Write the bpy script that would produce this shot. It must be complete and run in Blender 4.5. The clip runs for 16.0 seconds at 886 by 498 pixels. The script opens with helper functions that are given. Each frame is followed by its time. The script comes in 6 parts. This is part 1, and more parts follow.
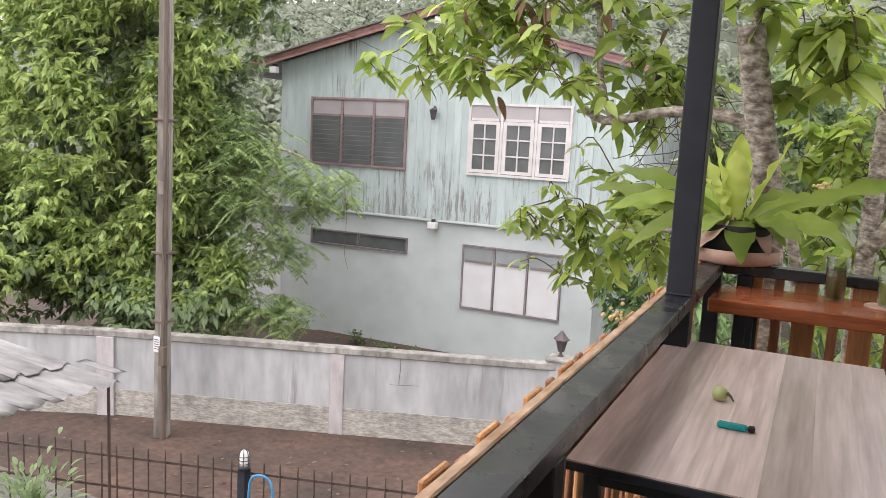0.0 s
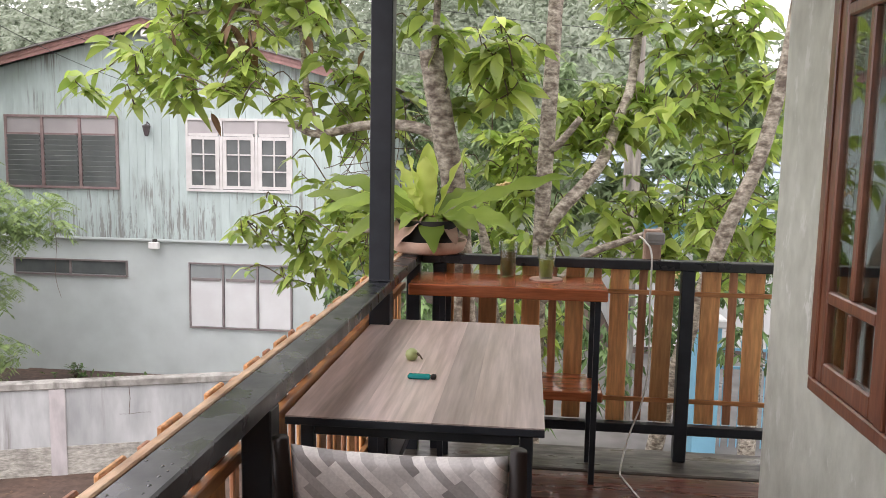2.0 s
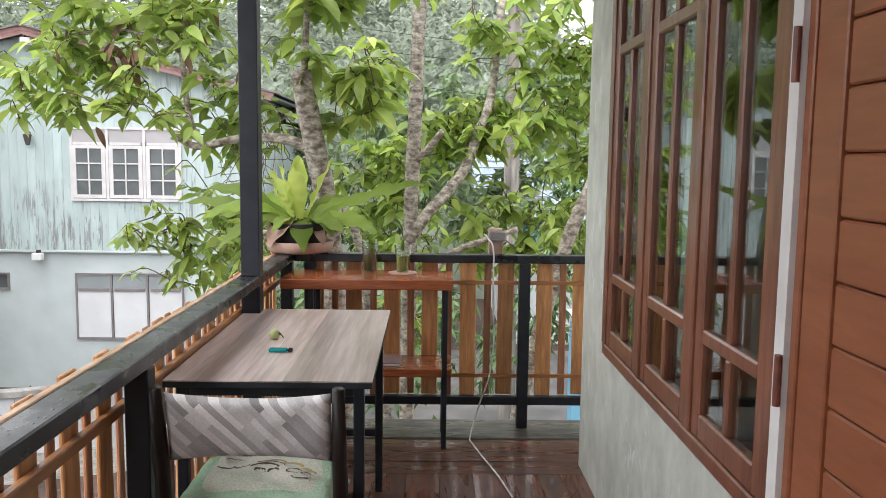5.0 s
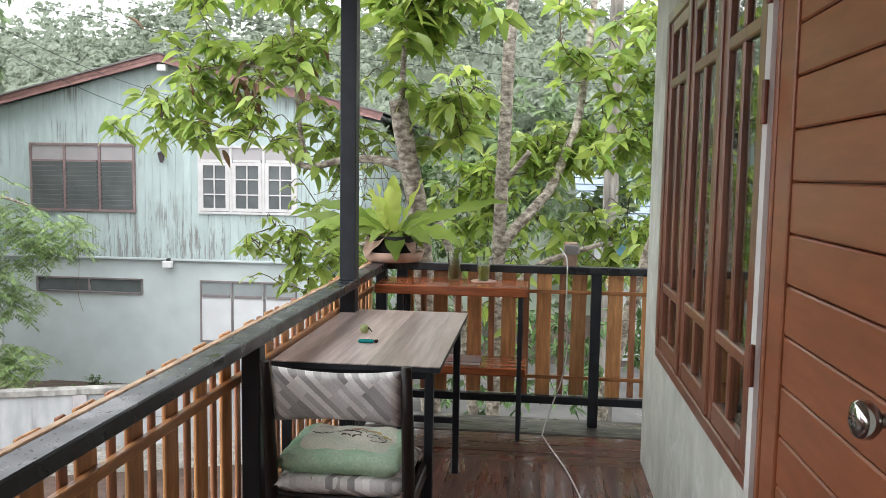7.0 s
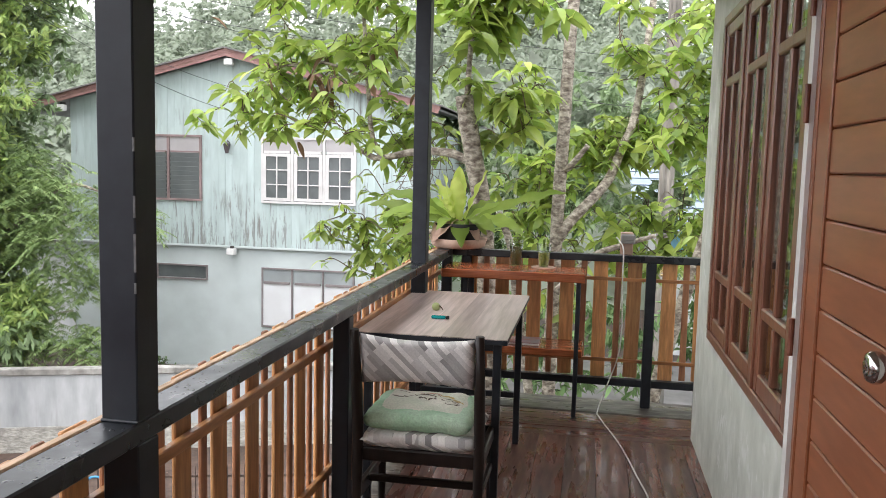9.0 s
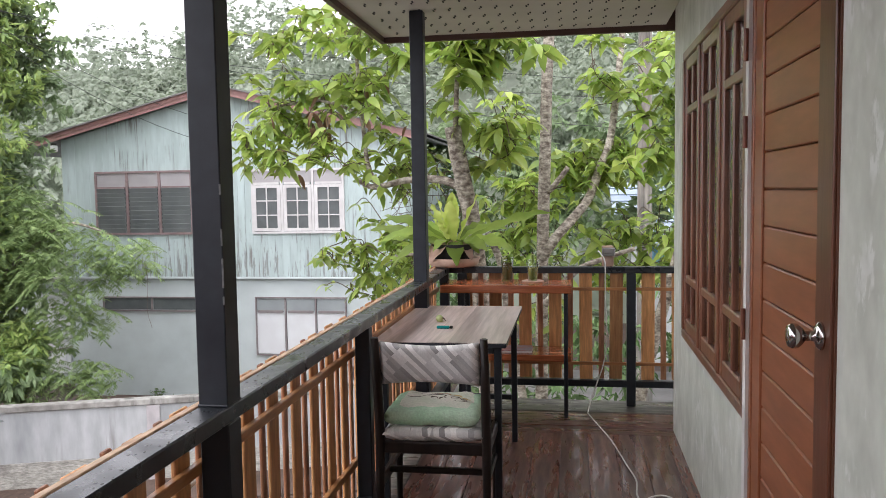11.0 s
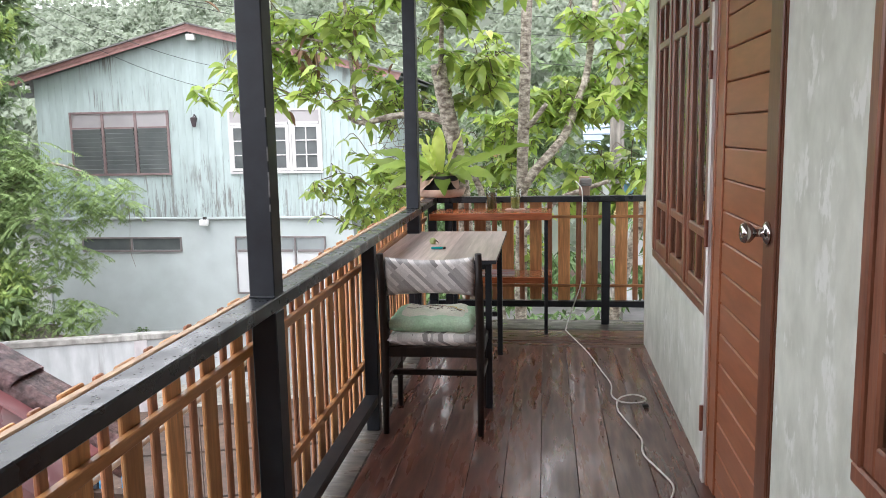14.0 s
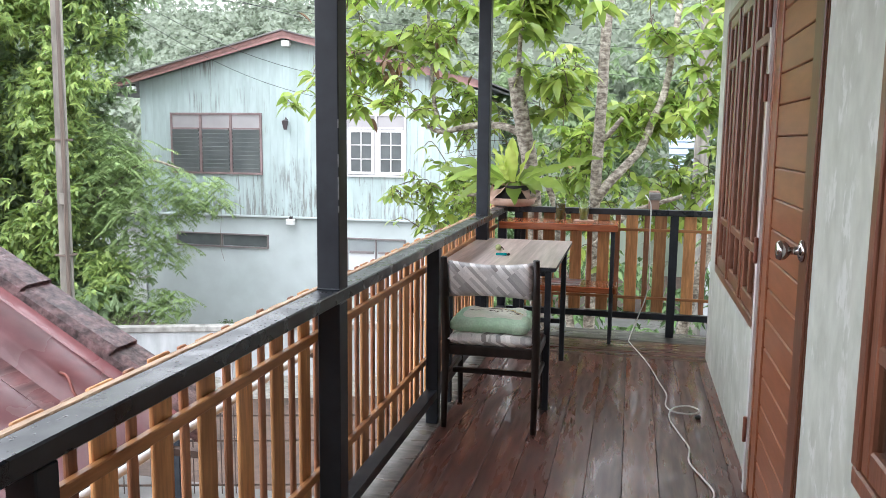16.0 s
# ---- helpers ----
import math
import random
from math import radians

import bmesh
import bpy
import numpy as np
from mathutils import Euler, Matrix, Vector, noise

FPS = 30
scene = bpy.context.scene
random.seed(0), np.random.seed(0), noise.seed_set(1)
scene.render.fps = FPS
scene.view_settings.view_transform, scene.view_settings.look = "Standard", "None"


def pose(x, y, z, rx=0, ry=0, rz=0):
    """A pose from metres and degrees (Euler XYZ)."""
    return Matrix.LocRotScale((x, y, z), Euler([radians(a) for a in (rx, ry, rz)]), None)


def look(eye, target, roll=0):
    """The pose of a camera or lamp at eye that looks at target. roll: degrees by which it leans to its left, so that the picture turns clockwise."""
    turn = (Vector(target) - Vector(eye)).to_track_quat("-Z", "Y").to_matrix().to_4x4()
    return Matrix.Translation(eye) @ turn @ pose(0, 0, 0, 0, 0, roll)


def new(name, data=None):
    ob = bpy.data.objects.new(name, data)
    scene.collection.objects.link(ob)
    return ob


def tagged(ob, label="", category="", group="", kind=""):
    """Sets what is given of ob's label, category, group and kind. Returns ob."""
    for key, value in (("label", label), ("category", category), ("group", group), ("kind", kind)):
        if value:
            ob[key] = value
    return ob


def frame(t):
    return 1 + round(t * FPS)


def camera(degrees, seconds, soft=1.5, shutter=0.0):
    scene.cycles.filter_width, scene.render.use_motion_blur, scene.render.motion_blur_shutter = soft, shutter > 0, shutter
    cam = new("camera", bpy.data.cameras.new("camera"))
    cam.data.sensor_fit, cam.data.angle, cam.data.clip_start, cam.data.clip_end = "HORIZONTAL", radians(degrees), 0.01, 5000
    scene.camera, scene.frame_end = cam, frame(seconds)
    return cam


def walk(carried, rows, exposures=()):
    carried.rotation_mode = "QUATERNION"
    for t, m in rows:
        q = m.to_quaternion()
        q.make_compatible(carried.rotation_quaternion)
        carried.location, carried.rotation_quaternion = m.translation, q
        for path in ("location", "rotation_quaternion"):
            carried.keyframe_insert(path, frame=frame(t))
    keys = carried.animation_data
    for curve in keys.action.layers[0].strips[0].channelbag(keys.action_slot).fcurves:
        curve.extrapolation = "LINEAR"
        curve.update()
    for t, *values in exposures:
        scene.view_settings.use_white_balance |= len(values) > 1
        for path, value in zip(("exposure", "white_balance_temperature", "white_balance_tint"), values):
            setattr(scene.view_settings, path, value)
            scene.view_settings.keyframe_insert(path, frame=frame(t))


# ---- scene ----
cam = camera(57.5, 16.0, soft=0.7)
PATH = [
    (0, (0.107, -0.073, 1.352), (-0.729, 1.72, 1.063), 2.9),
    (0.5, (0.187, -0.152, 1.351), (-0.489, 1.713, 1.092), 2.5),
    (1, (0.251, -0.241, 1.356), (-0.278, 1.674, 1.124), 2.2),
    (1.5, (0.28, -0.308, 1.368), (-0.081, 1.648, 1.156), 1.6),
    (2, (0.262, -0.394, 1.356), (0.054, 1.58, 1.119), 1.1),
    (2.5, (0.264, -0.474, 1.362), (0.166, 1.508, 1.114), 0.4),
    (3, (0.294, -0.519, 1.372), (0.274, 1.468, 1.145), -0.0),
    (3.5, (0.371, -0.613, 1.381), (0.424, 1.375, 1.168), -0.0),
    (3.7, (0.401, -0.659, 1.378), (0.479, 1.328, 1.163), 0.2),
    (5.8, (0.519, -1.082, 1.382), (0.473, 0.905, 1.163), 1.3),
    (6, (0.549, -1.145, 1.389), (0.465, 0.842, 1.174), 1.2),
    (6.5, (0.624, -1.238, 1.394), (0.448, 0.744, 1.198), 1.1),
    (7, (0.631, -1.327, 1.405), (0.4, 0.651, 1.221), 0.9),
    (7.5, (0.613, -1.448, 1.401), (0.35, 0.525, 1.199), 1.1),
    (8, (0.61, -1.528, 1.386), (0.342, 0.443, 1.18), 1.8),
    (8.5, (0.599, -1.582, 1.406), (0.289, 0.383, 1.199), 1.8),
    (8.7, (0.6, -1.597, 1.396), (0.255, 0.362, 1.186), 1.9),
    (10.8, (0.602, -2.04, 1.415), (0.284, -0.07, 1.279), -0.9),
    (11, (0.601, -2.077, 1.413), (0.282, -0.108, 1.267), -0.9),
    (11.5, (0.638, -2.155, 1.384), (0.301, -0.192, 1.203), -0.8),
    (12, (0.653, -2.251, 1.395), (0.273, -0.299, 1.181), -1.0),
    (12.5, (0.62, -2.303, 1.391), (0.232, -0.354, 1.163), -1.2),
    (13, (0.553, -2.384, 1.387), (0.201, -0.431, 1.134), -1.5),
    (13.5, (0.53, -2.44, 1.376), (0.235, -0.48, 1.111), -1.5),
    (14, (0.544, -2.455, 1.362), (0.294, -0.492, 1.074), -1.1),
    (14.5, (0.59, -2.484, 1.361), (0.328, -0.526, 1.05), -0.1),
    (15, (0.653, -2.507, 1.36), (0.306, -0.563, 1.045), 0.6),
    (15.5, (0.684, -2.563, 1.371), (0.267, -0.629, 1.074), 0.6),
    (16, (0.667, -2.644, 1.378), (0.217, -0.714, 1.109), 0.6),
]
walk(cam, [(t, look(eye, target, roll)) for t, eye, target, roll in PATH], exposures=((0.0, 0.76, 6600, 22), (1.5, 0.65, 6600, 22), (2.5, 0.96, 6550, 20), (3.5, 0.94, 6450, 18), (6.0, 0.98, 6200, 14), (6.5, 0.84, 6200, 13), (8.0, 1.11, 6300, 15), (8.5, 1.09, 6300, 15), (11.0, 0.80, 6250, 19), (12.0, 1.06, 6200, 18), (13.5, 1.08, 6200, 17), (14.5, 1.32, 6100, 15), (16.0, 1.30, 5950, 14)))

# ---- world and sun: rain, a bright overcast sky ----
world = bpy.data.worlds.new("sky")
scene.world = world
world.use_nodes = True
wn = world.node_tree.nodes
wl = world.node_tree.links
sky = wn.new("ShaderNodeTexSky")
sky.sky_type, sky.sun_disc = "NISHITA", False
sky.sun_elevation, sky.sun_rotation = radians(58), radians(200)
sky.air_density, sky.dust_density = 1.0, 1.0
grey = wn.new("ShaderNodeHueSaturation")
grey.inputs["Saturation"].default_value = 0.12
wl.new(sky.outputs[0], grey.inputs["Color"])
veil = wn.new("ShaderNodeMix")  # the rain cloud's even white over the blue
veil.data_type = "RGBA"
veil.inputs[0].default_value = 0.75
veil.inputs[7].default_value = (11.0, 11.2, 11.0, 1)
wl.new(grey.outputs[0], veil.inputs[6])
wl.new(veil.outputs[2], wn["Background"].inputs[0])
wn["Background"].inputs[1].default_value = 0.15
sun = new("sun", bpy.data.lights.new("sun", "SUN"))
sun.data.energy, sun.data.angle, sun.data.color = 0.8, radians(40), (1.0, 0.98, 0.95)
sun.matrix_world = look((-6, -8, 20), (0, 2, 0))

# ---- materials ----


def mat(name, c1, c2=None, rough=0.6, scale=8.0, stretch=(1, 1, 1), bump=0.1, metal=0.0, detail=4.0, fine=0.0, spec=0.5,
        island=0.0, objrand=0.0, lo=0.35, hi=0.65, coat=0.0, rough2=None, bscale=3.0, obj=True, translucent=0.0):
    """Two colours mixed by noise at real-world size, a finer noise for relief, and variation from piece to piece."""
    m = bpy.data.materials.new(name)
    m.use_nodes = True
    n, l = m.node_tree.nodes, m.node_tree.links
    b = n["Principled BSDF"]
    c2 = c2 or tuple(v * 0.75 for v in c1)
    tc = n.new("ShaderNodeTexCoord")
    mp = n.new("ShaderNodeMapping")
    mp.inputs["Scale"].default_value = stretch
    l.new(tc.outputs["Object"], mp.inputs[0])
    vec = mp.outputs[0]
    if objrand or island:
        oi = n.new("ShaderNodeObjectInfo")
        ge = n.new("ShaderNodeNewGeometry")
        rnd = oi.outputs["Random"] if objrand else ge.outputs["Random Per Island"]
        sh = n.new("ShaderNodeVectorMath")
        sh.operation = "MULTIPLY_ADD"
        l.new(rnd, sh.inputs[0])
        sh.inputs[1].default_value = (17, 31, 23)
        l.new(vec, sh.inputs[2])
        vec = sh.outputs[0]
    n1 = n.new("ShaderNodeTexNoise")
    n1.inputs["Scale"].default_value, n1.inputs["Detail"].default_value = scale, detail
    l.new(vec, n1.inputs["Vector"])
    rp = n.new("ShaderNodeValToRGB")
    rp.color_ramp.elements[0].position, rp.color_ramp.elements[1].position = lo, hi
    rp.color_ramp.elements[0].color, rp.color_ramp.elements[1].color = (*c1, 1), (*c2, 1)
    l.new(n1.outputs[0], rp.inputs[0])
    col = rp.outputs[0]
    n2 = n.new("ShaderNodeTexNoise")
    n2.inputs["Scale"].default_value, n2.inputs["Detail"].default_value = scale * bscale, 6.0
    l.new(vec, n2.inputs["Vector"])
    if fine:
        mr = n.new("ShaderNodeMapRange")
        mr.inputs[1].default_value, mr.inputs[2].default_value = 0.3, 0.7
        mr.inputs[3].default_value, mr.inputs[4].default_value = 1 - fine, 1 + fine
        l.new(n2.outputs[0], mr.inputs[0])
        mu = n.new("ShaderNodeVectorMath")
        mu.operation = "SCALE"
        l.new(col, mu.inputs[0])
        l.new(mr.outputs[0], mu.inputs["Scale"])
        col = mu.outputs[0]
    if objrand or island:
        mr = n.new("ShaderNodeMapRange")
        k = objrand or island
        mr.inputs[3].default_value, mr.inputs[4].default_value = 1 - k, 1 + k
        l.new(rnd, mr.inputs[0])
        mu = n.new("ShaderNodeVectorMath")
        mu.operation = "SCALE"
        l.new(col, mu.inputs[0])
        l.new(mr.outputs[0], mu.inputs["Scale"])
        col = mu.outputs[0]
    l.new(col, b.inputs["Base Color"])
    b.inputs["Roughness"].default_value = rough
    if rough2 is not None:
        mr = n.new("ShaderNodeMapRange")
        mr.inputs[1].default_value, mr.inputs[2].default_value = 0.35, 0.65
        mr.inputs[3].default_value, mr.inputs[4].default_value = rough, rough2
        l.new(n1.outputs[0], mr.inputs[0])
        l.new(mr.outputs[0], b.inputs["Roughness"])
    b.inputs["Metallic"].default_value = metal
    b.inputs["Specular IOR Level"].default_value = spec
    b.inputs["Coat Weight"].default_value = coat
    if bump:
        bp = n.new("ShaderNodeBump")
        bp.inputs["Strength"].default_value = bump
        bp.inputs["Distance"].default_value = 0.01
        l.new(n2.outputs[0], bp.inputs["Height"])
        l.new(bp.outputs[0], b.inputs["Normal"])
    if translucent:
        tr = n.new("ShaderNodeBsdfTranslucent")
        l.new(col, tr.inputs[0])
        mx = n.new("ShaderNodeMixShader")
        mx.inputs[0].default_value = translucent
        l.new(b.outputs[0], mx.inputs[1])
        l.new(tr.outputs[0], mx.inputs[2])
        l.new(mx.outputs[0], n["Material Output"].inputs[0])
    return m


def glass_mat(name, tint=(0.9, 0.95, 0.93), through_share=1.0):
    m = bpy.data.materials.new(name)
    m.use_nodes = True
    n, l = m.node_tree.nodes, m.node_tree.links
    n.remove(n["Principled BSDF"])
    fr = n.new("ShaderNodeLayerWeight")
    fr.inputs[0].default_value = 0.5
    pw = n.new("ShaderNodeMath")
    pw.operation = "POWER"
    pw.inputs[1].default_value = 4.0
    l.new(fr.outputs["Facing"], pw.inputs[0])
    mr = n.new("ShaderNodeMapRange")
    mr.inputs[3].default_value, mr.inputs[4].default_value = 0.06, 1.0
    l.new(pw.outputs[0], mr.inputs[0])
    t = n.new("ShaderNodeBsdfTransparent")
    t.inputs[0].default_value = (*tint, 1)
    g = n.new("ShaderNodeBsdfGlossy")
    g.inputs["Roughness"].default_value = 0.01
    mx = n.new("ShaderNodeMixShader")
    l.new(mr.outputs[0], mx.inputs[0])
    l.new(t.outputs[0], mx.inputs[1])
    l.new(g.outputs[0], mx.inputs[2])
    l.new(mx.outputs[0], n["Material Output"].inputs[0])
    return m


STEEL = mat("black_painted_steel", (0.016, 0.019, 0.025), (0.026, 0.030, 0.037), rough=0.34, scale=6, bump=0.05, rough2=0.5, fine=0.15, spec=0.3)
STEEL_WET = mat("wet_black_steel", (0.013, 0.015, 0.019), (0.022, 0.025, 0.030), rough=0.2, scale=9, bump=0.05, rough2=0.44, fine=0.2, spec=0.45)
PINE = mat("oiled_pine", (0.68, 0.355, 0.145), (0.48, 0.22, 0.085), rough=0.45, scale=5, stretch=(6, 6, 0.7), bump=0.12, objrand=0.28, fine=0.18)
PINE_RED = mat("dark_reddish_pine", (0.47, 0.22, 0.11), (0.30, 0.125, 0.065), rough=0.45, scale=5, stretch=(6, 6, 0.7), bump=0.12, objrand=0.3, fine=0.18)
PINE_LONG = mat("oiled_pine_batten", (0.55, 0.27, 0.105), (0.4, 0.17, 0.062), rough=0.4, scale=5, stretch=(6, 0.7, 6), bump=0.12, objrand=0.15, fine=0.18)
PINE_CAP = mat("weathered_pine_cap", (0.64, 0.45, 0.29), (0.38, 0.22, 0.12), rough=0.5, scale=9, stretch=(3, 0.8, 3), bump=0.35, fine=0.25, detail=8)
PINE_CROSS = mat("oiled_pine_cross", (0.48, 0.215, 0.08), (0.34, 0.14, 0.05), rough=0.45, scale=5, stretch=(0.7, 6, 6), bump=0.12, objrand=0.15, fine=0.18)
SHELF_WOOD = mat("red_brown_shelf_wood", (0.40, 0.12, 0.045), (0.27, 0.075, 0.028), rough=0.25, scale=5, stretch=(0.8, 7, 7), bump=0.08, fine=0.2, coat=0.3)
DECK = mat("varnished_hardwood_deck", (0.155, 0.062, 0.044), (0.08, 0.034, 0.026), rough=0.17, scale=3.6, stretch=(5, 0.6, 4), bump=0.06, objrand=0.28, fine=0.30, rough2=0.46, coat=0.12, spec=0.55, detail=8)
DECK_EDGE = mat("weathered_deck_edge", (0.135, 0.118, 0.10), (0.048, 0.041, 0.036), rough=0.2, scale=5, stretch=(0.7, 2.5, 3), bump=0.25, rough2=0.55, fine=0.4, detail=8)
TABLE_PLANKS = mat("grey_brown_laminate", (0.57, 0.47, 0.435), (0.38, 0.30, 0.265), rough=0.28, scale=4, stretch=(9, 0.5, 6), bump=0.02, objrand=0.27, fine=0.12)
BLACK_WOOD = mat("dark_stained_wood", (0.013, 0.009, 0.008), (0.024, 0.016, 0.013), rough=0.4, scale=8, stretch=(4, 4, 0.8), bump=0.05, spec=0.3)
CEMENT = mat("polished_cement_render", (0.625, 0.645, 0.575), (0.495, 0.515, 0.45), rough=0.42, scale=8, stretch=(1, 1.0, 0.7), bump=0.3, fine=0.08, detail=7, lo=0.3, hi=0.72, rough2=0.6, bscale=2.2)
PALE_REVEAL = mat("pale_plaster_strip", (0.72, 0.71, 0.68), (0.6, 0.59, 0.56), rough=0.7, scale=7, bump=0.1)
DOOR_WOOD = mat("red_brown_painted_door", (0.295, 0.102, 0.045), (0.24, 0.08, 0.035), rough=0.33, scale=3, stretch=(6, 1, 6), bump=0.04, fine=0.1)
DOOR_STILE = mat("dark_brown_door_stile", (0.15, 0.052, 0.027), (0.11, 0.04, 0.021), rough=0.33, scale=3, stretch=(6, 6, 1), bump=0.04, fine=0.1)
FRAME_WOOD = mat("red_brown_window_wood", (0.245, 0.098, 0.056), (0.16, 0.06, 0.035), rough=0.28, scale=4, stretch=(6, 6, 0.7), bump=0.06, fine=0.2, coat=0.15)
CHROME = mat("chrome", (0.55, 0.53, 0.51), (0.5, 0.48, 0.47), rough=0.07, bump=0.0, metal=1.0)
HINGE = mat("brown_painted_hinge", (0.24, 0.085, 0.05), (0.16, 0.055, 0.035), rough=0.4, scale=20)
GLASS = glass_mat("window_glass")
SOFFIT = mat("cream_soffit_board", (0.66, 0.63, 0.55), (0.58, 0.55, 0.48), rough=0.6, scale=2, bump=0.03)
FASCIA = mat("dark_brown_fascia", (0.11, 0.055, 0.045), (0.075, 0.038, 0.03), rough=0.5, scale=6, stretch=(0.6, 4, 4))
SLOT = mat("dark_slot", (0.02, 0.02, 0.02), (0.03, 0.03, 0.028), rough=0.9)
CURTAIN = mat("pale_curtain", (0.55, 0.6, 0.56), (0.45, 0.5, 0.47), rough=0.9, scale=10, stretch=(3, 3, 0.3), bump=0.2)
# unlit room behind the glass: its dimness is put into the wall colour
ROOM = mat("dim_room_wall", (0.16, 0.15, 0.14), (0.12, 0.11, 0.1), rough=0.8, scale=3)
CABLE = mat("white_cable", (0.72, 0.71, 0.68), (0.6, 0.59, 0.56), rough=0.45, scale=20)

# ---- small builders ----


def link(name, bm, material, parent=None, label="", smooth=False):
    me = bpy.data.meshes.new(name)
    bm.to_mesh(me)
    bm.free()
    if material:
        me.materials.append(material)
    if smooth:
        me.polygons.foreach_set("use_smooth", [True] * len(me.polygons))
    ob = new(name, me)
    if parent:
        ob.parent = parent
    if label:
        ob["label"] = label
    return ob


def part(name, bm, material, parent, label="", smooth=False):
    return link(name, bm, material, parent, label, smooth)


def empty(name, label, category, at=(0, 0, 0), group="", kind=""):
    ob = new(name)
    ob.location = at
    return tagged(ob, label, category, group, kind)


def bx(x0, x1, y0, y1, z0, z1, bev=0.0, bm=None):
    """A box between two corners, with its edges rounded off by bev."""
    own = bmesh.new()
    bmesh.ops.create_cube(own, size=1, matrix=Matrix.Translation(((x0 + x1) / 2, (y0 + y1) / 2, (z0 + z1) / 2)) @ Matrix.Diagonal((x1 - x0, y1 - y0, z1 - z0, 1)))
    if bev:
        bmesh.ops.bevel(own, geom=own.edges[:], offset=bev, segments=1, affect="EDGES")
    if bm is None:
        return own
    me = bpy.data.meshes.new("tmp")
    own.to_mesh(me)
    own.free()
    bm.from_mesh(me)
    bpy.data.meshes.remove(me)
    return bm


def lathe(profile, seg=24, bm=None, m=None):
    """Turns (radius, z) pairs round the z axis."""
    bm = bm or bmesh.new()
    rings = []
    for r, z in profile:
        ring = []
        for i in range(seg):
            a = 2 * math.pi * i / seg
            v = Vector((r * math.cos(a), r * math.sin(a), z))
            ring.append(bm.verts.new(m @ v if m else v))
        rings.append(ring)
    for a, b in zip(rings, rings[1:]):
        for i in range(seg):
            bm.faces.new((a[i], a[(i + 1) % seg], b[(i + 1) % seg], b[i]))
    bm.faces.new(rings[0][::-1])
    bm.faces.new(rings[-1])
    return bm


def tube(points, radii, seg=8, bm=None, jitter=0.0, rng=None):
    """A tapered tube along points."""
    bm = bm or bmesh.new()
    pts = [Vector(p) for p in points]
    rings = []
    up = Vector((0.3, 0.9, 0.2)).normalized()
    for i, p in enumerate(pts):
        d = (pts[min(i + 1, len(pts) - 1)] - pts[max(i - 1, 0)]).normalized()
        s = d.cross(up)
        if s.length < 0.05:
            s = d.cross(Vector((1, 0, 0)))
        s.normalize()
        t = d.cross(s)
        r = radii[i] if hasattr(radii, "__len__") else radii
        ring = []
        for k in range(seg):
            a = 2 * math.pi * k / seg
            rr = r * (1 + (rng.uniform(-jitter, jitter) if rng else 0))
            ring.append(bm.verts.new(p + s * (math.cos(a) * rr) + t * (math.sin(a) * rr)))
        rings.append(ring)
    for a, b in zip(rings, rings[1:]):
        for i in range(seg):
            bm.faces.new((a[i], a[(i + 1) % seg], b[(i + 1) % seg], b[i]))
    bm.faces.new(rings[0][::-1])
    bm.faces.new(rings[-1])
    return bm


def spline(ctrl, n=6):
    """A smooth line through control points."""
    c = [Vector(p) for p in ctrl]
    c = [2 * c[0] - c[1]] + c + [2 * c[-1] - c[-2]]
    out = []
    for i in range(1, len(c) - 2):
        for k in range(n):
            t = k / n
            a, b, d, e = c[i - 1], c[i], c[i + 1], c[i + 2]
            out.append(0.5 * (2 * b + (d - a) * t + (2 * a - 5 * b + 4 * d - e) * t * t + (3 * b - a - 3 * d + e) * t ** 3))
    return out + [c[-2]]


def raw(name, verts, faces, material, parent=None, label="", smooth=False):
    me = bpy.data.meshes.new(name)
    me.from_pydata(verts, [], faces)
    me.materials.append(material)
    if smooth:
        me.polygons.foreach_set("use_smooth", [True] * len(me.polygons))
    ob = new(name, me)
    if parent:
        ob.parent = parent
    if label:
        ob["label"] = label
    return ob


def share(name, me, parent, m):
    """One more piece on a mesh that exists."""
    ob = new(name, me)
    ob.parent = parent
    ob.matrix_basis = m
    return ob


# ---- plan ----
GROUND = -3.0
WALL_X = 1.17
RAIL_IN, RAIL_OUT = -0.212, -0.288
RAIL_TOP = 0.904
END_Y = 3.18
BACK_Y = -4.4
SOFFIT_Z = 2.40

# ---- structure: floor, house wall, soffit ----
floor = tagged(link("floor", bx(-0.30, 3.6, BACK_Y, 3.02, -0.16, -0.032), DECK_EDGE), "varnished dark hardwood balcony floor, wet and glossy", "floor", kind="structure")
edge = tagged(link("floor_edge", bx(-0.34, 3.6, 3.035, 3.33, -0.22, -0.004, 0.006), DECK_EDGE), "weathered grey edge beam of the balcony floor", "floor", kind="structure")
edge2 = tagged(link("floor_edge", bx(-0.36, -0.205, BACK_Y, 3.032, -0.22, -0.004, 0.006), DECK_EDGE), "weathered grey edge beam of the balcony floor", "floor", kind="structure")

wall = empty("wall_east", "grey polished cement house wall with openings", "wall", kind="structure")
W1 = (0.648, 2.185, 0.64, 2.08)
W2 = (-2.33, -0.835, 0.655, 2.09)
DR = (-0.215, 0.60, 0.0, 2.04)
T0, T1 = WALL_X, WALL_X + 0.12
WALL_TOP = 2.52


def wall_piece(y0, y1, z0, z1):
    part("wall_panel", bx(T0, T1, y0, y1, z0, z1), CEMENT, wall)


